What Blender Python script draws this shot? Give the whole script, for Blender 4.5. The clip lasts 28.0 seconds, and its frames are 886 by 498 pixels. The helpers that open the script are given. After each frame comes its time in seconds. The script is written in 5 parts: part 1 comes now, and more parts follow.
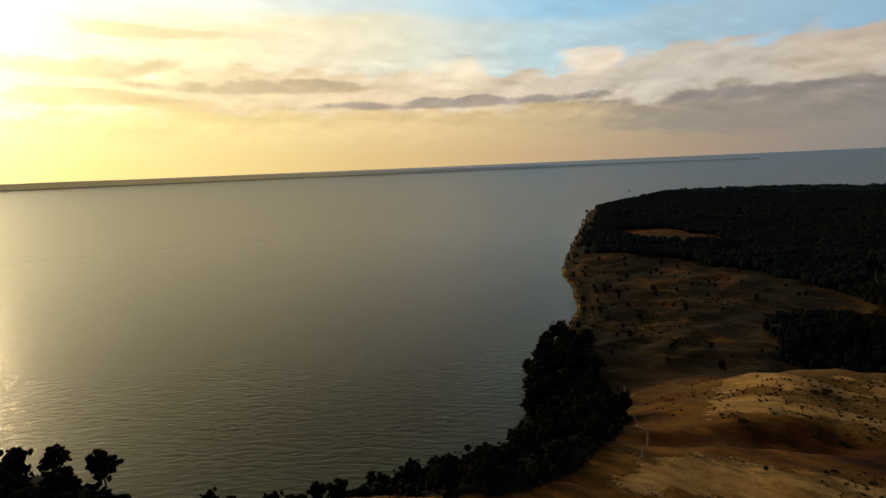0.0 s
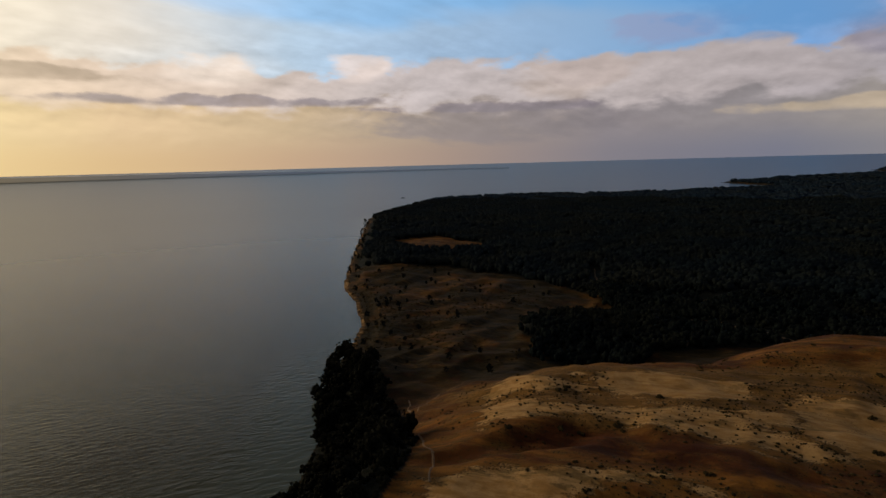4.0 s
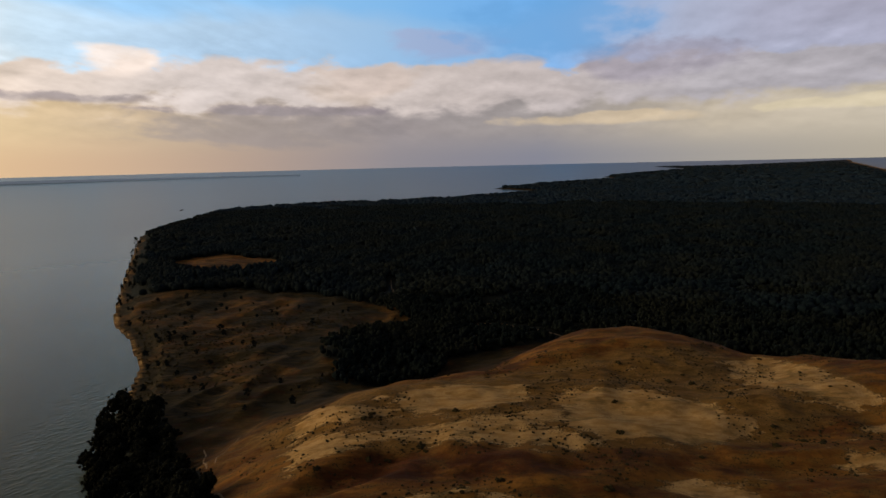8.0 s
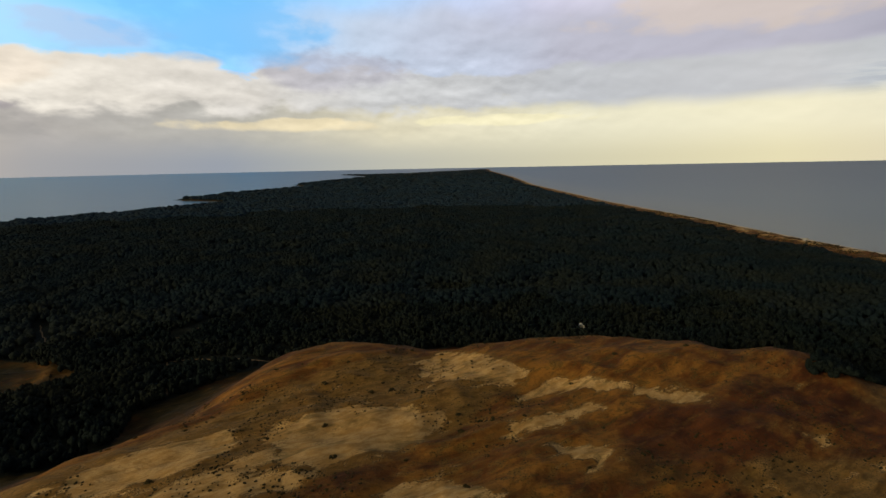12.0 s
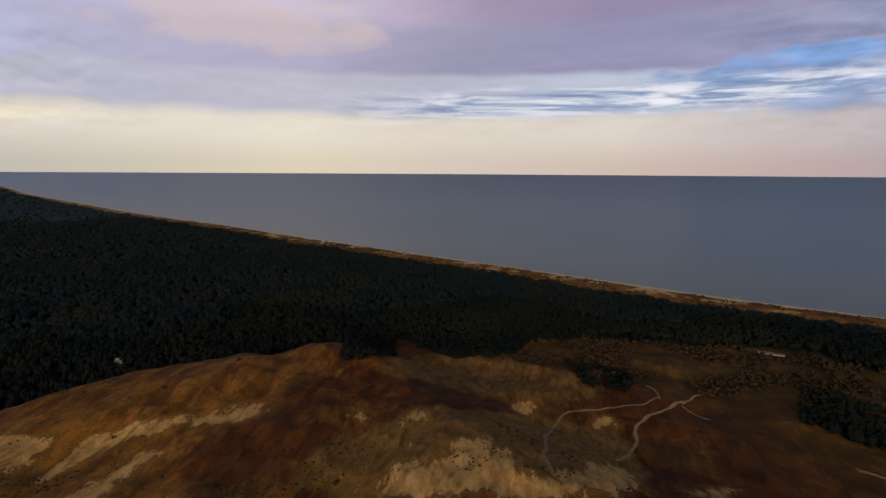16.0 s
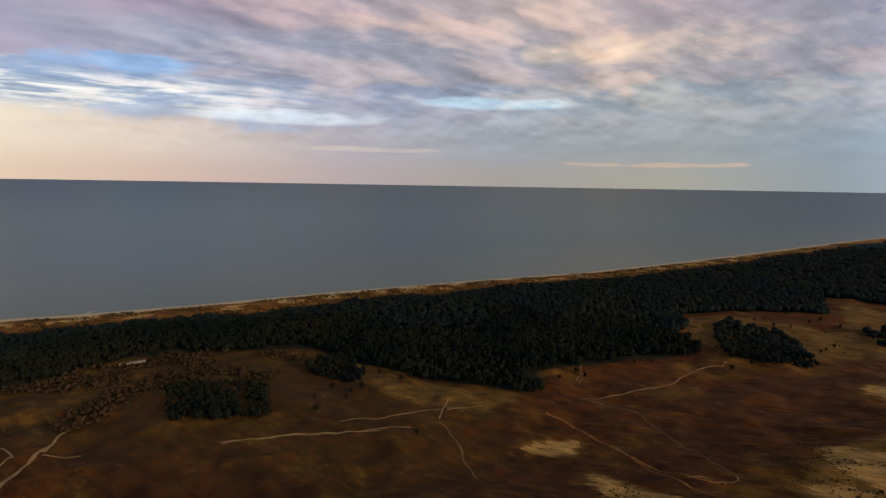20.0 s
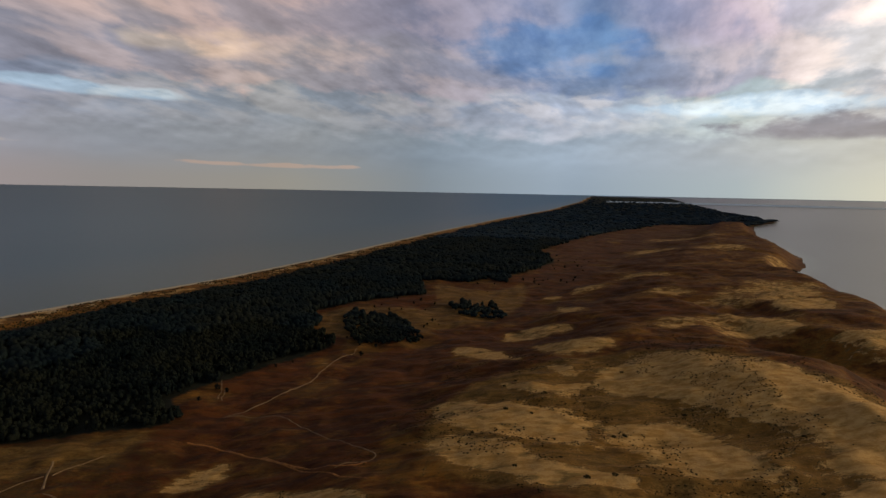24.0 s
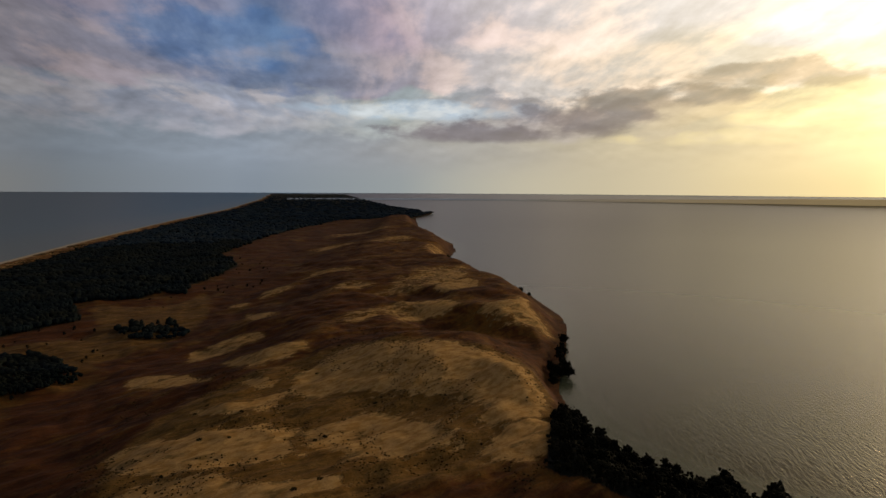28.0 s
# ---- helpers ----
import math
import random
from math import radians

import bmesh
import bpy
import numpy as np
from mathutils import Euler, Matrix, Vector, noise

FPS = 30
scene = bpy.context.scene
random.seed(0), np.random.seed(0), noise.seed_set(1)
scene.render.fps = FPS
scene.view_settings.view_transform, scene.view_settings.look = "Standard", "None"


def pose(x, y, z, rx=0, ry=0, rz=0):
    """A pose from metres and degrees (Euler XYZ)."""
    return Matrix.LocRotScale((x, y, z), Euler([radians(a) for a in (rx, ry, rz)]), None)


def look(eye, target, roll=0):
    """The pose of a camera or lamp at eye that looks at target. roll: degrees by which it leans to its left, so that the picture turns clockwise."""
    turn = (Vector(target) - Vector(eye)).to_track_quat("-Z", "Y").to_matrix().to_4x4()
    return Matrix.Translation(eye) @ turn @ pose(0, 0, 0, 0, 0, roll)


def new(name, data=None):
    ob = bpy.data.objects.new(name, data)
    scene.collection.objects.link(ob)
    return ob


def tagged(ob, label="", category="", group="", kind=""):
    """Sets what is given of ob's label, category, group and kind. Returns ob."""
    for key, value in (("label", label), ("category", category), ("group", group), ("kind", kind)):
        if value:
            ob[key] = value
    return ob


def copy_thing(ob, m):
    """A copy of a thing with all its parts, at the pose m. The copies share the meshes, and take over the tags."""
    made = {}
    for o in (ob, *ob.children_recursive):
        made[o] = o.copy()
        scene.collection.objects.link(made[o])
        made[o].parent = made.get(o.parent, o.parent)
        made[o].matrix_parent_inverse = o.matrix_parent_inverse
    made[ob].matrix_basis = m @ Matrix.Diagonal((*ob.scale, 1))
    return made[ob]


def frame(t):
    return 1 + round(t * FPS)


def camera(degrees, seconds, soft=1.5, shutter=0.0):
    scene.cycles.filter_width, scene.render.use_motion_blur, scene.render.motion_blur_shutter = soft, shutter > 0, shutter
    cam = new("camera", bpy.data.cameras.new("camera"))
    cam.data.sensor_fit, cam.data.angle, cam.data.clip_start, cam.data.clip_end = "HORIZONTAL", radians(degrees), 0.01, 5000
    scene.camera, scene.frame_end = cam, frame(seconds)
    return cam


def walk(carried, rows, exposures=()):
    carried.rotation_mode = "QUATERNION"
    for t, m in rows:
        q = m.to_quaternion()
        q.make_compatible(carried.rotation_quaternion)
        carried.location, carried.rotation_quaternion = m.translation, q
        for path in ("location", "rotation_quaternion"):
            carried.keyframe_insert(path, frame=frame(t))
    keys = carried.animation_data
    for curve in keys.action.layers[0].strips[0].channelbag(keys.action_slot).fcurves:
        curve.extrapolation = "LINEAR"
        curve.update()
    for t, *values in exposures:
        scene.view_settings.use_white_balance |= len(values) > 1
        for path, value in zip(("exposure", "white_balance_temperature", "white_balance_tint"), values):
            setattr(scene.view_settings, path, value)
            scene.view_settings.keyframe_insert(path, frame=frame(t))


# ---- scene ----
cam = camera(78.88, 28.0)
# seconds, place, yaw, pitch, roll
ROWS = [
    (0.0, 0.00, 0.00, 129.42, 0.001, -8.739, 2.182),
    (0.5, -0.42, -0.02, 131.09, -2.731, -8.925, 1.808),
    (1.0, -0.70, -0.15, 132.73, -5.792, -8.928, 1.708),
    (1.5, -0.85, -0.39, 134.35, -8.832, -8.975, 1.684),
    (2.0, -0.98, -0.64, 135.95, -11.807, -8.999, 1.442),
    (2.5, -1.06, -0.89, 137.56, -14.633, -9.035, 1.333),
    (3.0, -1.15, -1.11, 139.18, -17.481, -8.991, 1.354),
    (3.5, -1.27, -1.30, 140.80, -20.362, -8.979, 1.305),
    (5.5, -1.66, -1.98, 147.21, -31.488, -8.936, 1.211),
    (6.0, -1.69, -2.14, 148.79, -34.073, -8.941, 1.182),
    (6.5, -1.68, -2.28, 150.36, -36.534, -8.931, 1.176),
    (7.0, -1.71, -2.39, 151.89, -39.232, -8.916, 1.172),
    (7.5, -1.95, -2.39, 153.39, -41.962, -8.874, 1.159),
    (8.0, -2.15, -2.43, 154.92, -44.890, -8.836, 1.117),
    (8.5, -2.28, -2.54, 156.46, -47.670, -8.795, 1.198),
    (9.0, -2.42, -2.57, 158.01, -50.740, -8.778, 1.148),
    (9.5, -2.61, -2.51, 159.56, -54.405, -8.755, 1.089),
    (10.0, -2.66, -2.38, 161.07, -58.835, -8.729, 1.169),
    (10.5, -2.47, -2.14, 162.46, -63.540, -8.732, 1.118),
    (11.0, -2.01, -1.69, 163.65, -68.133, -8.728, 1.073),
    (11.5, -1.11, -1.14, 164.54, -72.535, -8.723, 1.119),
    (13.5, 4.00, 1.50, 166.65, -91.329, -8.476, 0.158),
    (14.0, 5.44, 1.96, 167.12, -97.223, -8.378, 0.051),
    (14.5, 6.83, 2.28, 167.56, -103.533, -8.353, -0.053),
    (15.0, 8.19, 2.23, 168.00, -110.050, -8.260, -0.165),
    (15.5, 9.43, 1.81, 168.45, -116.776, -8.148, -0.230),
    (16.0, 10.53, 1.22, 168.92, -123.703, -8.078, -0.447),
    (16.5, 11.54, 0.66, 169.42, -130.801, -7.999, -0.721),
    (17.0, 12.44, 0.18, 170.02, -138.584, -7.828, -0.805),
    (17.5, 13.18, -0.19, 170.77, -146.469, -7.683, -0.918),
    (18.0, 13.78, -0.47, 171.62, -154.705, -7.530, -1.066),
    (18.5, 14.36, -0.69, 172.54, -162.954, -7.355, -1.060),
    (19.0, 14.80, -0.92, 173.48, -171.227, -7.175, -1.067),
    (19.5, 15.25, -1.22, 174.43, -179.064, -7.029, -1.050),
    (20.0, 15.66, -1.60, 175.38, -187.043, -6.875, -1.027),
    (20.5, 16.04, -1.99, 176.30, -194.026, -6.739, -0.986),
    (21.0, 16.44, -2.41, 177.16, -199.429, -6.628, -0.968),
    (21.5, 16.84, -2.83, 177.96, -203.586, -6.563, -1.005),
    (23.5, 18.01, -4.44, 181.03, -220.804, -6.206, -1.329),
    (24.0, 18.21, -4.77, 181.92, -225.237, -6.155, -1.254),
    (24.5, 18.40, -5.06, 182.93, -229.622, -6.089, -1.127),
    (25.0, 18.62, -5.28, 184.06, -234.300, -6.057, -1.082),
    (25.5, 18.94, -5.45, 185.29, -238.605, -6.079, -0.944),
    (26.0, 19.33, -5.54, 186.58, -242.682, -6.060, -0.879),
    (26.5, 19.78, -5.59, 187.92, -246.483, -6.030, -0.774),
    (27.0, 20.27, -5.60, 189.25, -250.170, -6.045, -0.683),
    (27.5, 20.77, -5.63, 190.59, -254.129, -6.072, -0.570),
    (28.0, 21.30, -5.70, 191.91, -258.206, -6.081, -0.475),
]
EXPOSURES = ((0.0, -0.6, 6726, 5.3), (1.0, -0.68, 6596, 4.9), (2.0, -0.70, 6439, 7.9), (3.0, -0.72, 6282, 11.3), (6.0, -0.66, 5754, 24.4), (7.0, -0.53, 5984, 15.9), (8.0, -0.40, 6229, 14.2), (9.0, -0.30, 6089, 13.9), (10.0, -0.02, 6760, 10.0), (11.0, 0.18, 6500, 1.5), (14.0, -0.04, 6010, 6.6), (15.0, -0.05, 6028, 11.7), (16.0, -0.05, 5825, 15.9), (17.0, -0.06, 5891, 13.0), (18.0, 0.01, 5984, 13.4), (19.0, 0.08, 6256, 13.4), (20.0, 0.31, 6561, 10.5), (21.0, 0.45, 6535, 2.4), (21.5, 0.4, 6535, 4.9), (23.5, 0.0, 6535, 11.0), (24.0, -0.08, 6535, 12.6), (25.0, -0.38, 6203, 14.7), (26.0, -0.5, 6010, 15.6), (27.0, -0.53, 6343, 22.4), (28.0, -0.56, 6786, 15.9))
walk(cam, [(t, pose(x, y, z, 90 + pitch, roll, yaw)) for t, x, y, z, yaw, pitch, roll in ROWS], EXPOSURES)

from math import sin, cos, pi

# the middle of the flight; beyond NEAR the far distance is drawn in along its sight lines, so that the horizon stays within FAR
HUB, NEAR, FAR = np.array((8.0, -2.0)), 2200.0, 4650.0
# the horizon's height in each direction: degrees to the left of +y, metres (the camera climbs as it turns)
HORIZON = ((-318, 120), (-300, 179), (-273, 179), (-258, 177), (-243, 173), (-225, 169), (-200, 164), (-187, 162), (-155, 160), (-124, 157), (-97, 153), (-68, 149), (-45, 143), (-20, 134), (0, 126), (30, 121), (42, 121))


def drawn_in(x, y, z):
    """Lay true places (arrays) into the scene, drawing in what lies beyond NEAR."""
    dx, dy = x - HUB[0], y - HUB[1]
    r = np.maximum(np.hypot(dx, dy), 1e-6)
    s = np.maximum(r - NEAR, 0.0)
    q = np.where(r > NEAR, NEAR + s / (1 + s / (FAR - NEAR)), r)
    k = q / r
    az = np.degrees(np.arctan2(-dx, dy))
    eye = np.interp(np.where(az > 42, az - 360, az), [h[0] for h in HORIZON], [h[1] for h in HORIZON])
    return HUB[0] + dx * k, HUB[1] + dy * k, np.where(r > NEAR, eye + (z - eye) * k, z)


def true_range(q):
    s = np.maximum(q - NEAR, 0.0)
    return np.where(q > NEAR, NEAR + s / (1 - s / (FAR - NEAR)), q)


# ---- world, sun ----
SUN_AZ, SUN_EL = 48.0, 14.0  # degrees to the left of +y, degrees up
SUN_DIR = Vector((-sin(radians(SUN_AZ)) * cos(radians(SUN_EL)), cos(radians(SUN_AZ)) * cos(radians(SUN_EL)), sin(radians(SUN_EL))))


class Tree:
    """Short ways to add nodes to a node tree."""

    def __init__(self, tree):
        self.t = tree
        tree.nodes.clear()

    def node(self, kind, ins=(), **props):
        n = self.t.nodes.new(kind)
        for key, value in props.items():
            setattr(n, key, value)
        for key, value in dict(ins).items():
            self.put(n.inputs[key], value)
        return n

    def put(self, socket, value):
        if isinstance(value, bpy.types.NodeSocket):
            self.t.links.new(value, socket)
        elif isinstance(value, bpy.types.Node):
            self.t.links.new(value.outputs[0], socket)
        elif socket.type == "RGBA" and len(value) == 3:
            socket.default_value = (*value, 1.0)
        else:
            socket.default_value = value

    def math(self, op, a, b=0.0, c=0.0, clamp=False):
        return self.node("ShaderNodeMath", {0: a, 1: b, 2: c}, operation=op, use_clamp=clamp).outputs[0]

    def vmath(self, op, a, b=(0, 0, 0)):
        n = self.node("ShaderNodeVectorMath", {0: a, 1: b}, operation=op)
        return n.outputs["Value"] if op == "DOT_PRODUCT" else n.outputs[0]

    def scaled(self, a, k):
        n = self.node("ShaderNodeVectorMath", {0: a}, operation="SCALE")
        self.put(n.inputs["Scale"], k)
        return n.outputs[0]

    def step(self, x, a, b):
        """0 below a, 1 above b, smooth between."""
        return self.node("ShaderNodeMapRange", {0: x, 1: a, 2: b, 3: 0.0, 4: 1.0}, interpolation_type="SMOOTHSTEP").outputs[0]

    def mix(self, f, a, b, blend="MIX"):
        n = self.node("ShaderNodeMix", data_type="RGBA", blend_type=blend, clamp_factor=True)
        self.put(n.inputs[0], f), self.put(n.inputs[6], a), self.put(n.inputs[7], b)
        return n.outputs[2]

    def noise(self, vec, scale, detail=4.0, rough=0.55, distort=0.0, dims="3D"):
        n = self.node("ShaderNodeTexNoise", {"Vector": vec, "Scale": scale, "Detail": detail, "Roughness": rough, "Distortion": distort}, noise_dimensions=dims)
        return n.outputs[0]

    def ramp(self, x, *stops):
        n = self.node("ShaderNodeValToRGB", {0: x})
        e = n.color_ramp.elements
        while len(e) < len(stops):
            e.new(0.5)
        for el, (p, c) in zip(e, stops):
            el.position, el.color = p, (*c, 1.0)
        return n.outputs[0]


def linear(code):
    """A colour from its six-digit code."""
    return tuple(((int(code[i:i + 2], 16) / 255 + 0.055) / 1.055) ** 2.4 for i in (0, 2, 4))


# the evening sky from the sun's left all round: azimuths, then the colour of each level of elevation
SKY_AZ = (60, 45, 34, 22, 8, -8, -24, -40, -55, -70, -91, -109, -125, -141, -159, -177, -194, -209, -224, -239, -254, -267, -281, -296, -300)
SKY_LEVELS = (
    (0.4, "ffe8a0 ffea90 fdde8a f3d38c e2bf86 cfae88 b8a08c 9c9698 9596a0 b4aea4 d0c4a8 e4d4ae dccab0 d6c0a8 c4ac9e a69a9c 9c9894 a09e94 7c8890 6c7a86 7c888c a8a898 beb89c d8c890 ffe8a0"),
    (4.0, "fff0b0 ffeea8 fae29c f5db98 e8c998 d6bc92 b8a690 aaa09c b0a8a2 d8cab0 e6dac0 f0e2c4 e4d6bc e4d6be ccbeb2 a4a0a8 969ca4 969ca0 7c8a96 74828f 7e868c 9e9e94 bcb69c ecdca6 fff0b0"),
    (7.5, "fff8d0 fff8cc fae8c0 f0d8b4 ead2b4 dcccbc d8ccc2 e0d2c6 d8ccc4 c8c2c2 bebabe c6c0c2 bcbabe c4c8cc a4aec0 969aac a0a6b0 9ea4a8 8c929c 888e98 909c9c 949498 b4ae98 f4e4a8 fff8d0"),
    (12.0, "ffffee fffff4 fff8e0 fff0cc ece4d0 c0d8e4 b0d0e8 a4cef0 94c8fa c0c8dc bab4c2 b8b0bc a09aaa 9c96ac 989aac a09ca4 a8a2a8 b8aca8 908e98 566880 8e8a92 c4beb8 e0d8c4 fff4d8 ffffee"),
    (17.0, "ffffff ffffff fffffa f4f8f4 d0e4f0 a0ceee 92c8f0 8cc8f6 80c4ff a8c8f0 d0c8dc d8c8cc a898a8 988ca0 988ea0 b0a0a2 c4b2ac b8a8a8 88889a 4c6280 8a8494 d0c8c4 f0eae0 ffffff ffffff"),
)
# how strongly each side of the sky shines
SKY_SIDE = ((60, 1.25), (22, 1.3), (2, 1.42), (-14, 1.38), (-30, 1.2), (-45, 1.06), (-58, 1.02), (-72, 1.05), (-95, 1.0), (-177, 1.0), (-190, 0.92), (-208, 0.88), (-222, 1.05), (-237, 1.95), (-258, 1.85), (-275, 1.4), (-300, 1.25))
# single clouds and openings: azimuth, elevation, half width, half height, colour, opacity
CLOUDS = (
    (17, 8.2, 12, 0.7, "b09c84", 0.75), (34, 9.6, 7, 1.0, "c0ac88", 0.7), (34, 7.0, 7, 0.7, "c8b080", 0.7), (28, 12.8, 7, 0.6, "d8c8a0", 0.7), (-2, 6.4, 16, 0.55, "948a8c", 0.8), (-30, 5.6, 12, 0.5, "a09498", 0.7), (-1, 9.2, 4, 1.5, "fcead2", 0.85), (-15, 9.4, 3.5, 1.4, "f8e6d4", 0.85), (-66, 9.6, 9, 2.0, "b0a8b4", 0.6),
    (24, 6.3, 6, 0.8, "dcbc88", 0.6), (-36, 8.3, 6, 2.2, "dcc8b4", 0.7), (-28, 4.0, 12, 2.0, "9a9290", 0.6), (-37, 8.6, 5, 1.6, "e4d2c4", 0.6),
    (-44, 11.9, 6, 1.6, "b4b4d0", 0.5), (-60, 4.3, 10, 0.6, "f0d8b0", 0.7), (-82, 4.6, 10, 0.5, "f4e4bc", 0.7), (-105, 13.5, 12, 2.0, "dcc4b4", 0.6), (-56, 13.5, 10, 3.5, "78b8ee", 0.7),
)
CLOUDS_WEST = (
    (-151, 9.0, 7, 1.0, "7896be", 0.7), (-156, 10.2, 8, 0.8, "8cb0d8", 0.8),
    (-171, 6.4, 9, 0.8, "d0dce4", 0.7), (-159, 7.6, 10, 0.6, "c8d8e8", 0.6), (-193, 8.2, 9, 0.6, "c4dae6", 0.75), (-208, 2.2, 8, 0.22, "dcb498", 0.4), (-202, 13.2, 7, 1.4, "e8d0b8", 0.7),
    (-181, 3.4, 8, 0.25, "d0c2b2", 0.35), (-235, 14.4, 9, 3.0, "446890", 0.75), (-257, 8.2, 13, 0.9, "a8bac4", 0.75),
)
CLOUDS_SOUTH = (
    (-264, 6.2, 12, 1.1, "62616c", 0.85), (-272, 7.6, 10, 1.3, "686772", 0.85), (-280, 9.1, 10, 1.2, "7c7876", 0.75), (-289, 10.4, 10, 1.2, "8a8276", 0.75), (-293, 6.8, 8, 1.0, "fff0b4", 0.7),
    (-287, 5.2, 9, 0.8, "e8dca8", 0.6), (-292, 14.5, 8, 2.0, "ffffff", 0.7),
)


def make_world():
    world = bpy.data.worlds.new("sky")
    scene.world = world
    world.use_nodes = True
    t = Tree(world.node_tree)
    d = t.node("ShaderNodeTexCoord").outputs["Generated"]
    x, y, z = t.node("ShaderNodeSeparateXYZ", {0: d}).outputs
    zc = t.math("MAXIMUM", z, 0.0)
    el = t.math("MULTIPLY", t.math("ARCSINE", z), 180 / pi)
    left = radians(60)  # the seam of the azimuth lies behind the sun
    f = t.vmath("DOT_PRODUCT", d, (sin(left), -cos(left), 0.0))
    r = t.vmath("DOT_PRODUCT", d, (-cos(left), -sin(left), 0.0))
    turn = t.math("ADD", t.math("MULTIPLY", t.math("ARCTAN2", r, f), 180 / pi), 180.0)  # 0 to 360 degrees to the right of azimuth 60
    sun_angle = t.math("MULTIPLY", t.math("ARCCOSINE", t.math("MINIMUM", t.vmath("DOT_PRODUCT", d, tuple(SUN_DIR)), 1.0)), 180 / pi)
    # cloud layer, seen in perspective
    q = t.math("DIVIDE", 1.0, t.math("ADD", zc, 0.20))
    p = t.node("ShaderNodeCombineXYZ", {0: t.math("MULTIPLY", x, q), 1: t.math("MULTIPLY", y, q), 2: 0.0}).outputs[0]
    p = t.node("ShaderNodeMapping", {0: p, "Rotation": (0, 0, radians(-20))}).outputs[0]
    p = t.node("ShaderNodeMapping", {0: p, "Scale": (0.86, 1.36, 1.0)}).outputs[0]
    warp = t.noise(p, 1.0, 2.0)
    pw = t.vmath("ADD", p, t.scaled(t.node("ShaderNodeCombineXYZ", {0: warp, 1: warp, 2: 0.0}).outputs[0], 0.3))
    n0 = t.noise(pw, 1.2, 2.5, 0.5)
    puff = t.noise(pw, 2.7, 8.0, 0.56)
    puff_up = t.noise(t.vmath("ADD", pw, tuple(Vector((SUN_DIR.x, SUN_DIR.y, 0)).normalized() * 0.07)), 2.7, 6.0, 0.56)
    west = t.step(turn, 165.0, 235.0)
    n3 = t.noise(p, 0.75, 3.0, 0.5)
    # heaped clouds, lying in long low banks
    heap = t.node("ShaderNodeCombineXYZ", {0: t.math("MULTIPLY", turn, 1 / 4.6), 1: t.math("MULTIPLY", el, 1 / 2.0), 2: t.math("MULTIPLY", n3, 0.4)}).outputs[0]
    heap_up = t.vmath("ADD", heap, (-0.05, 0.25, 0.0))
    h1, h2 = t.noise(heap, 1.0, 7.0, 0.5, 0.1), t.noise(heap_up, 1.0, 6.0, 0.5, 0.1)
    up = t.step(el, 1.0, 6.5)
    far = t.step(el, 16.0, 7.0)
    k = t.math("ADD", 0.10, t.math("MULTIPLY", west, 0.35))
    over = t.math("ADD", t.math("MULTIPLY", n0, t.math("SUBTRACT", 1.0, k)), t.math("MULTIPLY", puff, k))
    n1 = t.math("ADD", t.math("MULTIPLY", over, t.math("SUBTRACT", 1.0, t.math("MULTIPLY", far, 0.7))), t.math("MULTIPLY", h1, t.math("MULTIPLY", far, 0.7)))
    level_deck = t.step(t.math("ABSOLUTE", t.math("SUBTRACT", turn, 182.0)), 42.0, 22.0)
    el2 = t.math("ADD", el, t.math("MULTIPLY", t.math("SUBTRACT", n1, 0.5), t.math("MULTIPLY", up, t.math("SUBTRACT", 9.0, t.math("MULTIPLY", level_deck, 7.6)))))
    turn2 = t.math("ADD", turn, t.math("MULTIPLY", t.math("SUBTRACT", n3, 0.5), t.math("MULTIPLY", up, 22.0)))
    u = t.math("DIVIDE", turn2, 360.0, clamp=True)
    col, last = None, None
    for level, codes in SKY_LEVELS:
        band = t.ramp(u, *[((60 - a) / 360.0, linear(c)) for a, c in zip(SKY_AZ, codes.split())])
        col = band if col is None else t.mix(t.step(el2, last + (0.40 if level == 12.0 else 0.28) * (level - last), level - (0.40 if level == 12.0 else 0.28) * (level - last)) if last > 1 else t.step(el2, last, level), col, band)
        last = level
    # single clouds with torn edges
    sway = t.math("SUBTRACT", n1, 0.5)
    tc = t.math("ADD", turn, t.math("MULTIPLY", t.math("SUBTRACT", n3, 0.5), 10.0))
    tear = t.math("MULTIPLY", t.math("SUBTRACT", t.math("ADD", t.math("MULTIPLY", h1, 0.6), t.math("MULTIPLY", puff, 0.4)), 0.5), 5.5)
    for a, e, w, h, code, alpha in CLOUDS + CLOUDS_WEST + CLOUDS_SOUTH:
        du = t.math("MULTIPLY", t.math("SUBTRACT", tc, 60.0 - a), 1 / w)
        dv = t.math("MULTIPLY", t.math("SUBTRACT", t.math("ADD", el, t.math("MULTIPLY", sway, min(3.2, 2.0 * h))), e), 1 / h)
        rr = t.math("ADD", t.math("MULTIPLY", du, du), t.math("ADD", t.math("MULTIPLY", dv, dv), t.math("MULTIPLY", tear, 1.0 if h > 0.5 else 1.5)))
        col = t.mix(t.math("MULTIPLY", t.step(rr, 1.35, 0.25), alpha), col, linear(code))
    # the long torn opening low in the west
    torn = t.noise(t.node("ShaderNodeCombineXYZ", {0: t.math("MULTIPLY", turn2, 1 / 8.0), 1: t.math("MULTIPLY", el, 1 / 0.75), 2: 3.0}).outputs[0], 1.0, 7.0, 0.6, 0.2)
    gap = t.math("MULTIPLY", t.step(turn, 168.0, 192.0), t.step(turn, 240.0, 212.0))
    gap = t.math("MULTIPLY", gap, t.step(t.math("ABSOLUTE", t.math("SUBTRACT", el, t.math("ADD", 6.9, t.math("MULTIPLY", t.math("SUBTRACT", turn, 190.0), 0.03)))), t.math("MULTIPLY", torn, 3.6), 0.5))
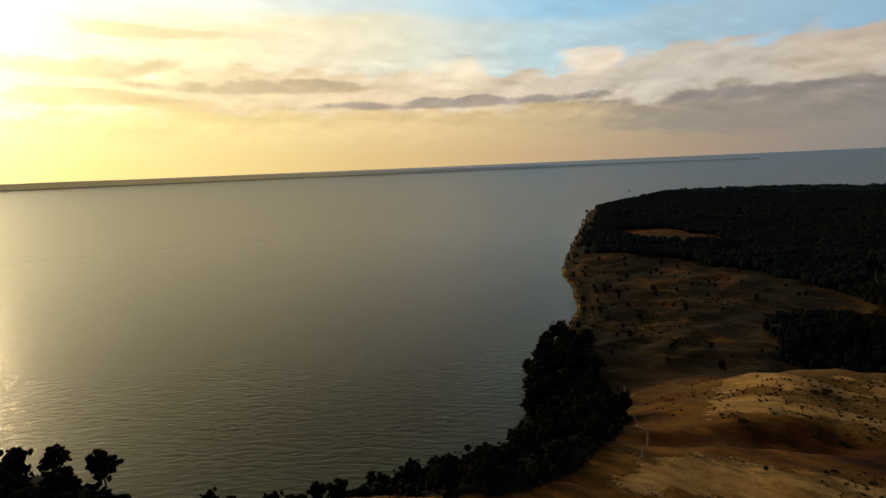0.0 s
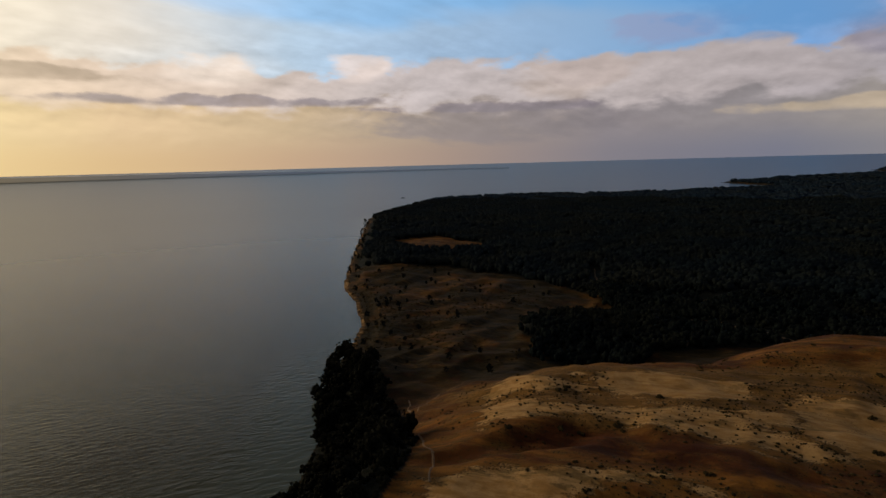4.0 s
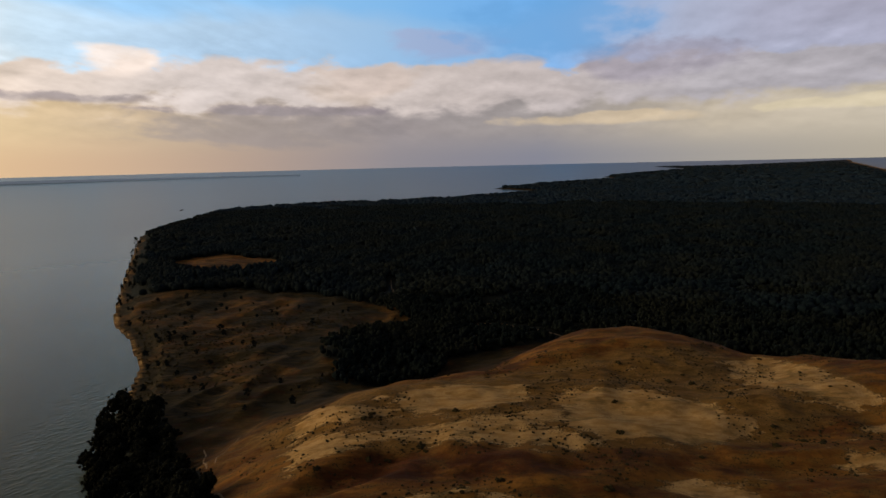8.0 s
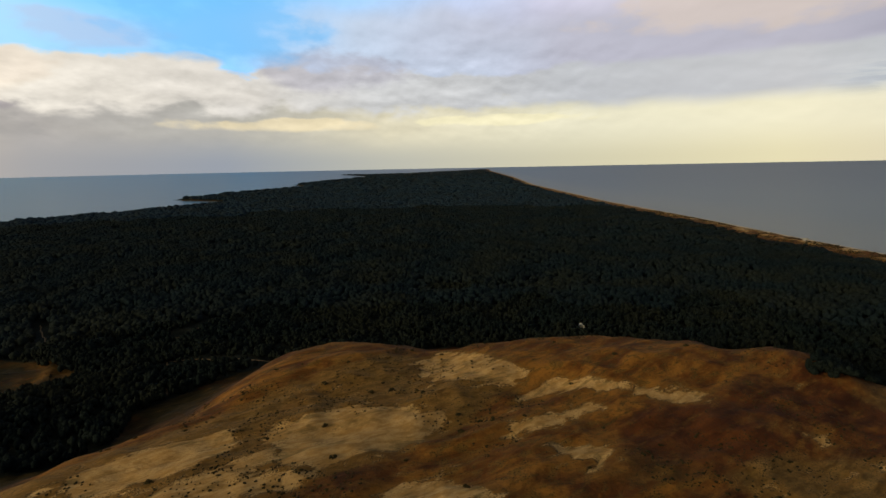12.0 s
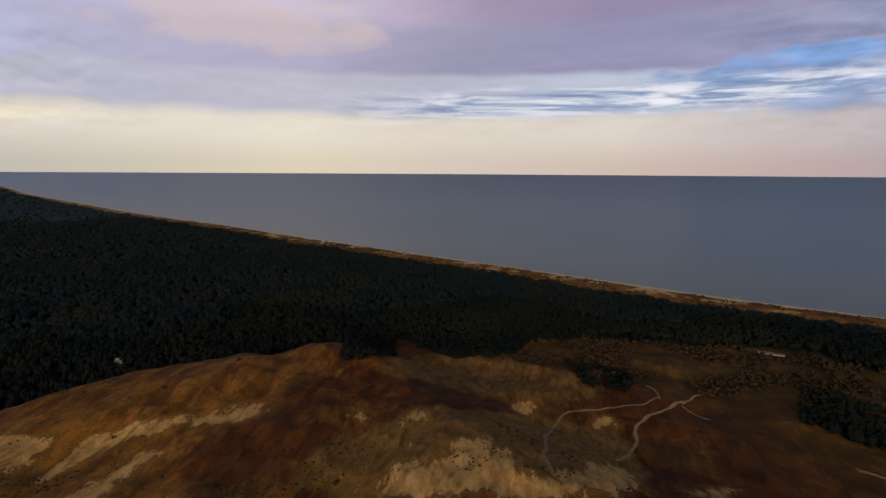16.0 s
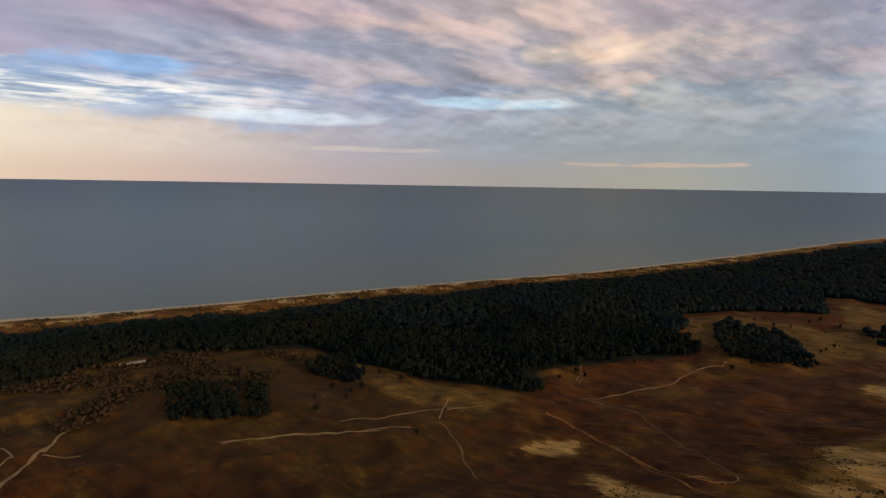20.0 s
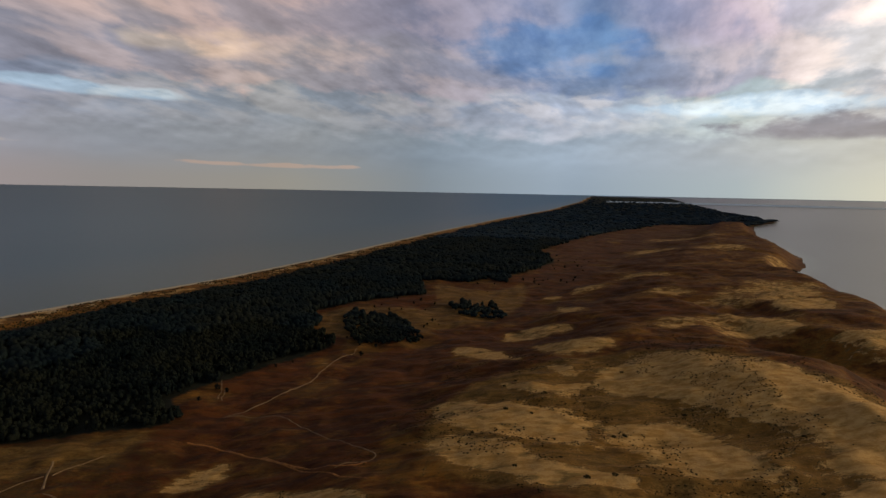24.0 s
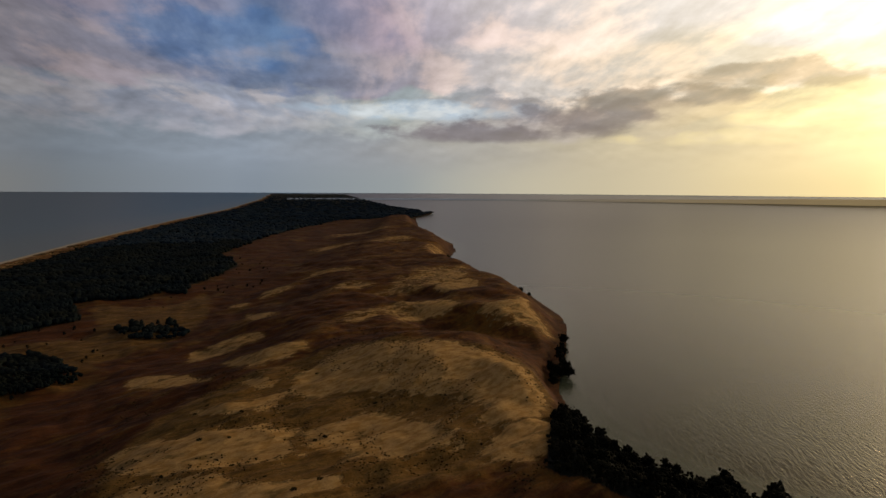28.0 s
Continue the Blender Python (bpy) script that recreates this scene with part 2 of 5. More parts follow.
    col = t.mix(t.math("MULTIPLY", gap, 0.85), col, t.ramp(torn, (0.36, linear("6c7c98")), (0.45, linear("98a8bc")), (0.52, linear("dcdcd8")), (0.62, linear("fbf3ea"))))
    # the light side and the dark side of the clouds
    relief = t.math("ADD", t.math("MULTIPLY", t.math("SUBTRACT", puff, puff_up), 2.0), t.math("MULTIPLY", t.math("SUBTRACT", puff, 0.5), 1.1))
    relief = t.math("MULTIPLY", t.math("MULTIPLY", relief, t.step(el, 4.0, 11.0)), t.math("ADD", 0.20, t.math("MULTIPLY", west, 0.38)))
    lit = t.math("ADD", t.math("MULTIPLY", t.math("SUBTRACT", h1, h2), t.math("MULTIPLY", far, 1.0)), relief)
    calm = t.math("MAXIMUM", t.step(t.math("ABSOLUTE", t.math("SUBTRACT", turn, 108.0)), 24.0, 8.0), 0.0)  # the clear blue stretch
    lit = t.math("MULTIPLY", lit, t.math("SUBTRACT", 1.0, t.math("MULTIPLY", calm, t.step(el, 8.0, 12.0))))
    lit = t.math("MULTIPLY", lit, t.math("SUBTRACT", 1.0, t.math("MULTIPLY", level_deck, 0.72)))
    col = t.scaled(col, t.math("ADD", 1.0, t.math("MULTIPLY", lit, up)))
    # warm rolls of cloud with blue-grey gaps between them
    rolls = t.mix(t.step(puff, 0.43, 0.58), (0.80, 0.88, 0.98), (1.12, 1.05, 1.0))
    col = t.mix(t.math("MULTIPLY", t.step(el, 5.0, 9.0), t.math("MULTIPLY", t.step(turn, 198.0, 240.0), 0.9)), col, t.mix(1.0, col, rolls, "MULTIPLY"))
    side = t.ramp(t.math("DIVIDE", turn, 360.0), *[((60 - a) / 360.0, (k / 2, k / 2, k / 2)) for a, k in SKY_SIDE])
    col = t.scaled(t.mix(1.0, col, side, "MULTIPLY"), 2.0)
    # unseen overhead cloud deck, added to dim fill light; thin over the clear north
    deck = t.mix(t.step(n1, 0.40, 0.62), (0.09, 0.11, 0.16), (0.17, 0.16, 0.165))
    nishita = t.node("ShaderNodeTexSky", sky_type="NISHITA", sun_disc=False, sun_elevation=radians(SUN_EL), sun_rotation=radians(-SUN_AZ), altitude=100.0)
    deck = t.mix(0.35, deck, t.mix(1.0, nishita.outputs[0], (0.05, 0.05, 0.05), "MULTIPLY"))
    # sunwards the unseen deck is warmed, to colour what the water reflects
    deck = t.mix(t.step(sun_angle, 85.0, 25.0), deck, t.mix(1.0, deck, (1.05, 0.82, 0.38), "MULTIPLY"))
    col = t.mix(t.step(el, 19.0, 24.0), col, deck)
    # glow of the veiled sun
    glow = t.math("EXPONENT", t.math("MULTIPLY", t.math("POWER", t.math("DIVIDE", sun_angle, 9.0), 2.0), -1.0))
    glow2 = t.math("EXPONENT", t.math("MULTIPLY", t.math("DIVIDE", sun_angle, 16.0), -1.0))
    col = t.mix(1.0, col, t.scaled(t.node("ShaderNodeCombineXYZ", {0: 1.0, 1: 0.80, 2: 0.40}).outputs[0], t.math("ADD", t.math("MULTIPLY", glow, 3.0), t.math("MULTIPLY", glow2, 2.2))), "ADD")
    bg = t.node("ShaderNodeBackground", {"Color": col, "Strength": SKY})
    t.node("ShaderNodeOutputWorld", {0: bg})


SKY = 1.0
make_world()

sun = new("sun", bpy.data.lights.new("sun", "SUN"))
sun.data.energy, sun.data.angle, sun.data.color = 1.75, radians(9.0), (1.0, 0.74, 0.44)
sun.matrix_world = look(tuple(SUN_DIR * 1000), (0, 0, 0))


# ---- materials ----
def material(name):
    m = bpy.data.materials.new(name)
    m.use_nodes = True
    return m, Tree(m.node_tree)


def finish(t, color, rough=0.9, bump=None, strength=0.4, distance=0.3, spec=0.3, **more):
    ins = {"Base Color": color, "Roughness": rough, "Specular IOR Level": spec, **more}
    if bump is not None:
        ins["Normal"] = t.node("ShaderNodeBump", {"Height": bump, "Strength": strength, "Distance": distance}).outputs[0]
    b = t.node("ShaderNodeBsdfPrincipled", ins)
    t.node("ShaderNodeOutputMaterial", {0: b})


def place_vec(t):
    return t.node("ShaderNodeNewGeometry").outputs["Position"]


def ground_material():
    m, t = material("dune_ground")
    p = place_vec(t)

    def attr(name):
        return t.node("ShaderNodeAttribute", attribute_name=name).outputs["Fac"]
    sand, grass, wood = attr("sand"), attr("grass"), attr("wood")
    wind = t.node("ShaderNodeMapping", {0: p, "Rotation": (0, 0, radians(-42)), "Scale": (30.0, 12.0, 20.0)}, vector_type="TEXTURE").outputs[0]
    big, mid, fine, drift = t.noise(p, 0.014, 5.0, 0.6), t.noise(p, 0.075, 7.0, 0.68), t.noise(p, 0.55, 5.0, 0.7), t.noise(wind, 1.0, 7.0, 0.66, 0.5)
    patch = t.noise(t.scaled(wind, 3.1), 1.0, 5.0, 0.62, 0.3)
    heath = t.mix(t.step(drift, 0.38, 0.62), (0.036, 0.0105, 0.0035), (0.090, 0.028, 0.0065))
    heath = t.mix(t.math("MULTIPLY", t.step(mid, 0.50, 0.66), 0.7), heath, (0.098, 0.040, 0.009))
    heath = t.mix(t.math("MULTIPLY", attr("olive"), t.step(patch, 0.34, 0.56)), heath, (0.036, 0.026, 0.007))
    heath = t.mix(t.math("MULTIPLY", t.step(big, 0.52, 0.66), 0.6), heath, (0.068, 0.043, 0.011))
    turf = t.mix(t.step(drift, 0.38, 0.64), (0.080, 0.027, 0.0055), (0.235, 0.102, 0.016))
    turf = t.mix(t.math("MULTIPLY", t.step(patch, 0.48, 0.62), 0.65), turf, (0.070, 0.047, 0.010))
    g = t.math("ADD", grass, t.math("ADD", t.math("MULTIPLY", t.math("SUBTRACT", mid, 0.5), 1.0), t.math("MULTIPLY", t.math("SUBTRACT", big, 0.5), 1.6)))
    col = t.mix(t.step(g, 0.15, 0.65), heath, turf)
    # the low northern heath is darkened, less so in broad patches
    dark_heath = t.mix(t.step(patch, 0.36, 0.62), (0.013, 0.0105, 0.0036), (0.036, 0.024, 0.0075))
    col = t.mix(t.math("MULTIPLY", attr("low"), t.math("SUBTRACT", 1.0, t.math("MULTIPLY", t.step(big, 0.47, 0.57), 0.8))), col, dark_heath)
    straw = t.mix(t.step(patch, 0.36, 0.62), (0.105, 0.056, 0.012), (0.255, 0.145, 0.042))
    straw = t.mix(t.step(mid, 0.42, 0.60), t.mix(0.35, straw, (0.060, 0.046, 0.012)), straw)
    col = t.mix(t.math("MULTIPLY", t.step(t.math("ADD", attr("pale"), t.math("SUBTRACT", drift, 0.5)), 0.30, 0.75), 0.85), col, straw)
    col = t.mix(t.math("MULTIPLY", t.step(fine, 0.50, 0.66), 0.45), col, (0.030, 0.019, 0.007))
    speck = t.noise(p, 1.3, 3.0, 0.6)
    dry = t.mix(t.step(patch, 0.36, 0.64), (0.31, 0.168, 0.048), (0.47, 0.285, 0.106))
    dry = t.mix(t.math("MULTIPLY", t.step(fine, 0.45, 0.7), 0.35), dry, (0.23, 0.135, 0.048))
    bare = t.noise(wind, 1.25, 4.0, 0.55, 0.5)
    s = t.math("ADD", sand, t.math("ADD", t.math("MULTIPLY", t.math("SUBTRACT", bare, 0.5), 1.0), t.math("MULTIPLY", t.math("SUBTRACT", patch, 0.5), 1.0)))
    s = t.math("ADD", s, t.math("MULTIPLY", t.math("SUBTRACT", fine, 0.5), 0.22))
    s = t.math("ADD", s, t.math("MULTIPLY", t.math("SUBTRACT", big, 0.5), 0.9))
    col = t.mix(t.math("MULTIPLY", t.step(s, 0.05, 0.45), 0.6), col, (0.195, 0.096, 0.019))
    bared = t.step(s, 0.36, 0.56)
    clean = t.math("SUBTRACT", 1.0, t.math("MULTIPLY", t.step(s, 0.62, 0.85), 0.85))
    rim = t.math("MULTIPLY", t.math("MULTIPLY", bared, t.math("SUBTRACT", 1.0, bared)), 4.0)
    grown = t.math("MULTIPLY", t.step(t.noise(t.scaled(wind, 1.7), 1.0, 6.0, 0.65, 0.8), 0.50, 0.60), t.step(s, 1.05, 0.60))
    dry = t.mix(t.math("MULTIPLY", grown, 0.75), dry, t.mix(fine, (0.085, 0.058, 0.018), (0.17, 0.112, 0.038)))
    col = t.mix(bared, col, dry)
    col = t.mix(t.math("MULTIPLY", t.math("MULTIPLY", rim, t.step(speck, 0.44, 0.56)), 0.75), col, (0.030, 0.021, 0.008))
    col = t.mix(t.math("MULTIPLY", t.math("MULTIPLY", t.step(speck, 0.55, 0.62), t.step(patch, 0.46, 0.58)), clean), col, (0.026, 0.019, 0.008))
    col = t.mix(t.step(sand, 0.95, 1.15), col, t.mix(fine, (0.42, 0.33, 0.22), (0.58, 0.48, 0.35)))
    # ground under the woods darkened to the crowns' tone, so gaps stay hidden
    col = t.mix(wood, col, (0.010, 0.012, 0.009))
    h = t.math("ADD", t.math("ADD", t.math("MULTIPLY", mid, 1.6), t.math("MULTIPLY", drift, 1.4)), t.math("MULTIPLY", fine, 0.3))
    h = t.math("SUBTRACT", h, t.math("MULTIPLY", bared, 1.1))
    finish(t, col, 0.95, h, 0.55, 1.2, 0.1)
    return m


def water_material():
    m, t = material("water")
    p = place_vec(t)
    a = t.node("ShaderNodeMapping", {0: p, "Rotation": (0, 0, radians(35)), "Scale": (0.11, 0.38, 1.0)}).outputs[0]
    w1 = t.noise(a, 1.0, 4.0, 0.6, 0.3)
    w2 = t.noise(p, 0.008, 4.0)
    h = t.math("MULTIPLY", w1, t.math("ADD", 0.75, t.math("MULTIPLY", w2, 0.5)))
    silt = t.node("ShaderNodeAttribute", attribute_name="silt").outputs["Fac"]
    h = t.math("MULTIPLY", h, t.math("SUBTRACT", 1.35, t.math("MULTIPLY", silt, 0.35)))
    far = t.node("ShaderNodeAttribute", attribute_name="far").outputs["Fac"]
    h = t.math("MULTIPLY", h, t.math("SUBTRACT", 1.0, far))
    shoal = t.node("ShaderNodeAttribute", attribute_name="shoal").outputs["Fac"]
    col = t.mix(silt, (0.006, 0.054, 0.074), (0.015, 0.015, 0.003))
    col = t.mix(t.math("MULTIPLY", shoal, 0.7), col, (0.060, 0.080, 0.058))
    # warm evening light put into the lagoon's reflection tint, blue into the sea's
    finish(t, col, t.math("ADD", 0.27, t.math("ADD", t.math("ADD", 0.02, t.math("MULTIPLY", far, 0.05)), t.math("MULTIPLY", silt, -0.04))), h, 0.5, 0.95, 0.45, IOR=1.33, **{"Specular Tint": t.mix(silt, (0.48, 0.68, 0.80), (1.0, 0.82, 0.40))})
    return m


def foliage_material(name, dark, light):
    m, t = material(name)
    r = t.node("ShaderNodeNewGeometry").outputs["Random Per Island"]
    p = place_vec(t)
    n = t.noise(p, 0.9, 4.0, 0.7)
    big = t.noise(p, 0.012, 3.0)
    col = t.mix(t.math("ADD", t.math("MULTIPLY", r, 0.6), t.math("MULTIPLY", n, 0.4)), dark, light)
    col = t.mix(t.step(big, 0.35, 0.7), col, t.mix(0.5, col, (0.014, 0.014, 0.007)))
    finish(t, col, 0.95, n, 0.35, 0.4, 0.05)
    return m


def bark_material():
    m, t = material("bark")
    n = t.noise(place_vec(t), 2.0, 4.0, 0.7)
    finish(t, t.mix(n, (0.03, 0.022, 0.015), (0.10, 0.07, 0.045)), 0.95, n, 0.5, 0.05)
    return m


M_GROUND, M_WATER, M_BARK = ground_material(), water_material(), bark_material()
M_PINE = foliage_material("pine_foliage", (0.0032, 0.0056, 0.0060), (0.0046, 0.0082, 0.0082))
# the same pines farther off, with blue distance haze put into the colour
M_PINE_HAZED = foliage_material("hazed_pine_foliage", (0.0046, 0.0088, 0.0112), (0.0060, 0.0115, 0.0145))
M_PINE_FAR_HAZED = foliage_material("far_hazed_pine_foliage", (0.0098, 0.0195, 0.0310), (0.0125, 0.0242, 0.0380))
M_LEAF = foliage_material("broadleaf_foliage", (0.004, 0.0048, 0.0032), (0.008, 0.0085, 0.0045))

M_SCRUB = foliage_material("scrub_twigs", (0.022, 0.013, 0.008), (0.05, 0.03, 0.018))
M_BUSH = foliage_material("bush_foliage", (0.018, 0.014, 0.006), (0.05, 0.036, 0.013))


def plain_material(name, a, b, scale=1.5, rough=0.85, bump=0.3):
    m, t = material(name)
    p = place_vec(t)
    n = t.noise(p, scale, 5.0, 0.65)
    finish(t, t.mix(t.step(n, 0.3, 0.7), a, b), rough, n, bump, 0.1)
    return m


M_TRACK = plain_material("track_sand", (0.13, 0.080, 0.038), (0.24, 0.160, 0.085), 0.6, 0.95)
M_SCAR = plain_material("rust_sand", (0.14, 0.052, 0.012), (0.31, 0.13, 0.030), 0.5, 0.95)
M_PLANK = plain_material("weathered_planks", (0.28, 0.25, 0.21), (0.48, 0.44, 0.38), 3.0)
M_PLASTER = plain_material("pale_plaster", (0.20, 0.19, 0.175), (0.30, 0.285, 0.26), 2.0)
M_DARK = plain_material("dark_paint", (0.02, 0.02, 0.022), (0.05, 0.05, 0.05), 2.0, 0.6)


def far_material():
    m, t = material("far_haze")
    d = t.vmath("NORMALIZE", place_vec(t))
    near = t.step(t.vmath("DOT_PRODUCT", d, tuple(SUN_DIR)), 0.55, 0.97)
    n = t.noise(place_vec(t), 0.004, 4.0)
    # haze painted as a glow of the shore itself, golden towards the sun
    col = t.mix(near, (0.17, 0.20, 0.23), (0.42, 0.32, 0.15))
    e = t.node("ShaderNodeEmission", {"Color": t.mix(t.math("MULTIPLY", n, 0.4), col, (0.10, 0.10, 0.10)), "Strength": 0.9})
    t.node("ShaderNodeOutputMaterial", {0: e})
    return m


M_FAR = far_material()

# ---- plan ----
LAGOON = np.array([(-64803, -26349), (-10155, -3546), (-6709, -2085), (-4745, -1096), (-3857, -1026), (-2677, -699), (-1925, -376), (-1685, -321), (-1463, -303), (-1301, -257),
                   (-1208, -172), (-991, -51), (-823, 6), (-753, 15), (-593, 8), (-500, 1), (-459, 10), (-396, 28), (-356, 58), (-336, 86), (-312, 130), (-275, 190), (-240, 218), (-212, 214),
                   (-184, 222), (-151, 209), (-124, 194), (-79, 191), (-29, 200), (4, 215), (22, 226), (42, 273)], float)
LAGOON_NORTH = np.array([(51, 324), (72, 369), (87, 396), (113, 457), (130, 543), (134, 620), (166, 729), (225, 920), (385, 1415), (500, 1590), (771, 1918), (1080, 1960), (1235, 1930), (1390, 1820), (1560, 1745), (1790, 1692),
                         (2030, 1690), (2380, 1690), (2560, 1780), (2725, 2265), (3655, 2345), (4810, 2460), (5530, 3020), (11622, 4444), (17491, 7751), (19764, 5956), (40000, 7500), (59900, 9400)], float)
LAGOON = np.concatenate([LAGOON, LAGOON_NORTH])
SEA = np.array([(-95362, -53940), (-12726, -7531), (-5070, -3410), (-2912, -2363), (-1650, -1711), (-1100, -1411), (-728, -1207), (-422, -1057), (-172, -968), (90, -864), (239, -793),
                (386, -735), (696, -652), (1280, -490), (1700, -390), (2500, -170), (4800, 300), (8500, 850), (24000, 3437), (60000, 9000)], float)
DUNE = np.array([(-187, 172), (-112, 158), (-38, 169), (17, 186), (68, 206), (101, 236), (134, 249), (168, 248), (219, 224), (282, 221), (332, 204), (376, 170), (396, 110), (413, 43),
                 (428, -27), (426, -92), (419, -150), (375, -193), (304, -201), (244, -201), (161, -219), (86, -241), (-11, -259), (-142, -260), (-248, -300), (-403, -356), (-565, -387),
                 (-777, -445), (-1015, -542), (-1366, -623), (-1818, -715), (-2584, -908), (-3436, -1130), (-3427, -925), (-2685, -683), (-1912, -409), (-1455, -314), (-1195, -197),
                 (-977, -76), (-784, -10), (-598, -24), (-504, -29), (-385, -16), (-298, 59), (-258, 184)], float)
OPEN = np.array([(93, 742), (173, 722), (223, 667), (280, 637), (327, 545), (355, 424), (339, 385), (310, 373), (276, 388), (234, 377), (211, 345), (222, 322), (197, 290), (212, 275), (240, 256),
                 (276, 280), (300, 272), (336, 262), (381, 237), (409, 187), (444, 85), (458, -30), (467, -99), (471, -149), (460, -194), (409, -215), (463, -245), (385, -265), (369, -313), (393, -358),
                 (310, -450), (242, -536), (153, -545), (79, -557), (29, -498), (-3, -472), (-36, -451), (-72, -433), (-100, -415), (-116, -416), (-131, -462)], float)
OPEN_SOUTH = np.array([(-220, -486), (-317, -503), (-327, -569), (-396, -670), (-502, -676), (-611, -662), (-693, -760), (-762, -690), (-934, -692), (-1161, -764), (-1363, -959),
                       (-2147, -1187), (-3216, -1365), (-3713, -1070), (-3659, -479), (-1141, 610), (-376, 471), (0, 676)], float)
OPEN = np.concatenate([OPEN, OPEN_SOUTH])
FIELD = np.array([(289, 932), (379, 920), (420, 784), (380, 748), (308, 752), (276, 823)], float)


def inside(poly, x, y):
    """Which of the places lie inside a closed outline."""
    c = np.zeros(x.shape, bool)
    for (ax, ay), (bx, by) in zip(poly, np.roll(poly, -1, 0)):
        if ay != by:
            c ^= ((ay > y) != (by > y)) & (x < (bx - ax) * (y - ay) / (by - ay) + ax)
    return c


def away(line, x, y, closed=False):
    """How far each place lies from a line."""
    best = np.full(x.shape, 1e12)
    ends = np.roll(line, -1, 0) if closed else line[1:]
    for (ax, ay), (bx, by) in zip(line, ends):
        ux, uy = bx - ax, by - ay
        k = np.clip(((x - ax) * ux + (y - ay) * uy) / (ux * ux + uy * uy), 0, 1)
        best = np.minimum(best, (x - ax - k * ux) ** 2 + (y - ay - k * uy) ** 2)
    return np.sqrt(best)


def smooth(x, a, b):
    u = np.clip((x - a) / (b - a), 0, 1)
    return u * u * (3 - 2 * u)


_GRID = np.random.RandomState(7).rand(256, 256)


def value_noise(x, y, size, shift=0.0):
    """Smooth noise, 0 to 1, with lumps of about that size."""
    u, v = x / size + shift * 17.3 + 1000, y / size + shift * 31.7 + 1000
    i, j = np.floor(u).astype(int), np.floor(v).astype(int)
    f, g = u - i, v - j
    f, g = f * f * f * (f * (f * 6 - 15) + 10), g * g * g * (g * (g * 6 - 15) + 10)
    a, b, c, e = (_GRID[(i + k) % 256, (j + m) % 256] for k, m in ((0, 0), (1, 0), (0, 1), (1, 1)))
    return (a * (1 - f) + b * f) * (1 - g) + (c * (1 - f) + e * f) * g


def lumps(x, y, size, octaves=3, shift=0.0):
    s, w, k = 0.0, 0.0, 1.0
    for o in range(octaves):
        s, w = s + k * value_noise(x, y, size / 2 ** o, shift + o), w + k
        k *= 0.5
    return s / w


LAND = np.concatenate([LAGOON, SEA[::-1]])
# hollows behind the dune crests: middle, half length, half breadth, depth
HOLLOWS = ((-610, -105, 30, 120, -75, -16, 20.0), (95, 153, 45, -9, 6, 9, 3.5), (-760, -230, 40, 110, -60, -20, 8.0))
# rounded crests, in the same way, with their rise
CRESTS = ((322, 160, 60, -55, 40, 44, 9.0), (372, -35, 14, -115, 62, 8, 7.0), (364, -165, -20, -45, 50, -14, 9.0), (-440, -95, 26, 120, -85, 16, 16.0), (-395, -15, -35, 20, -30, -40, 12.0))


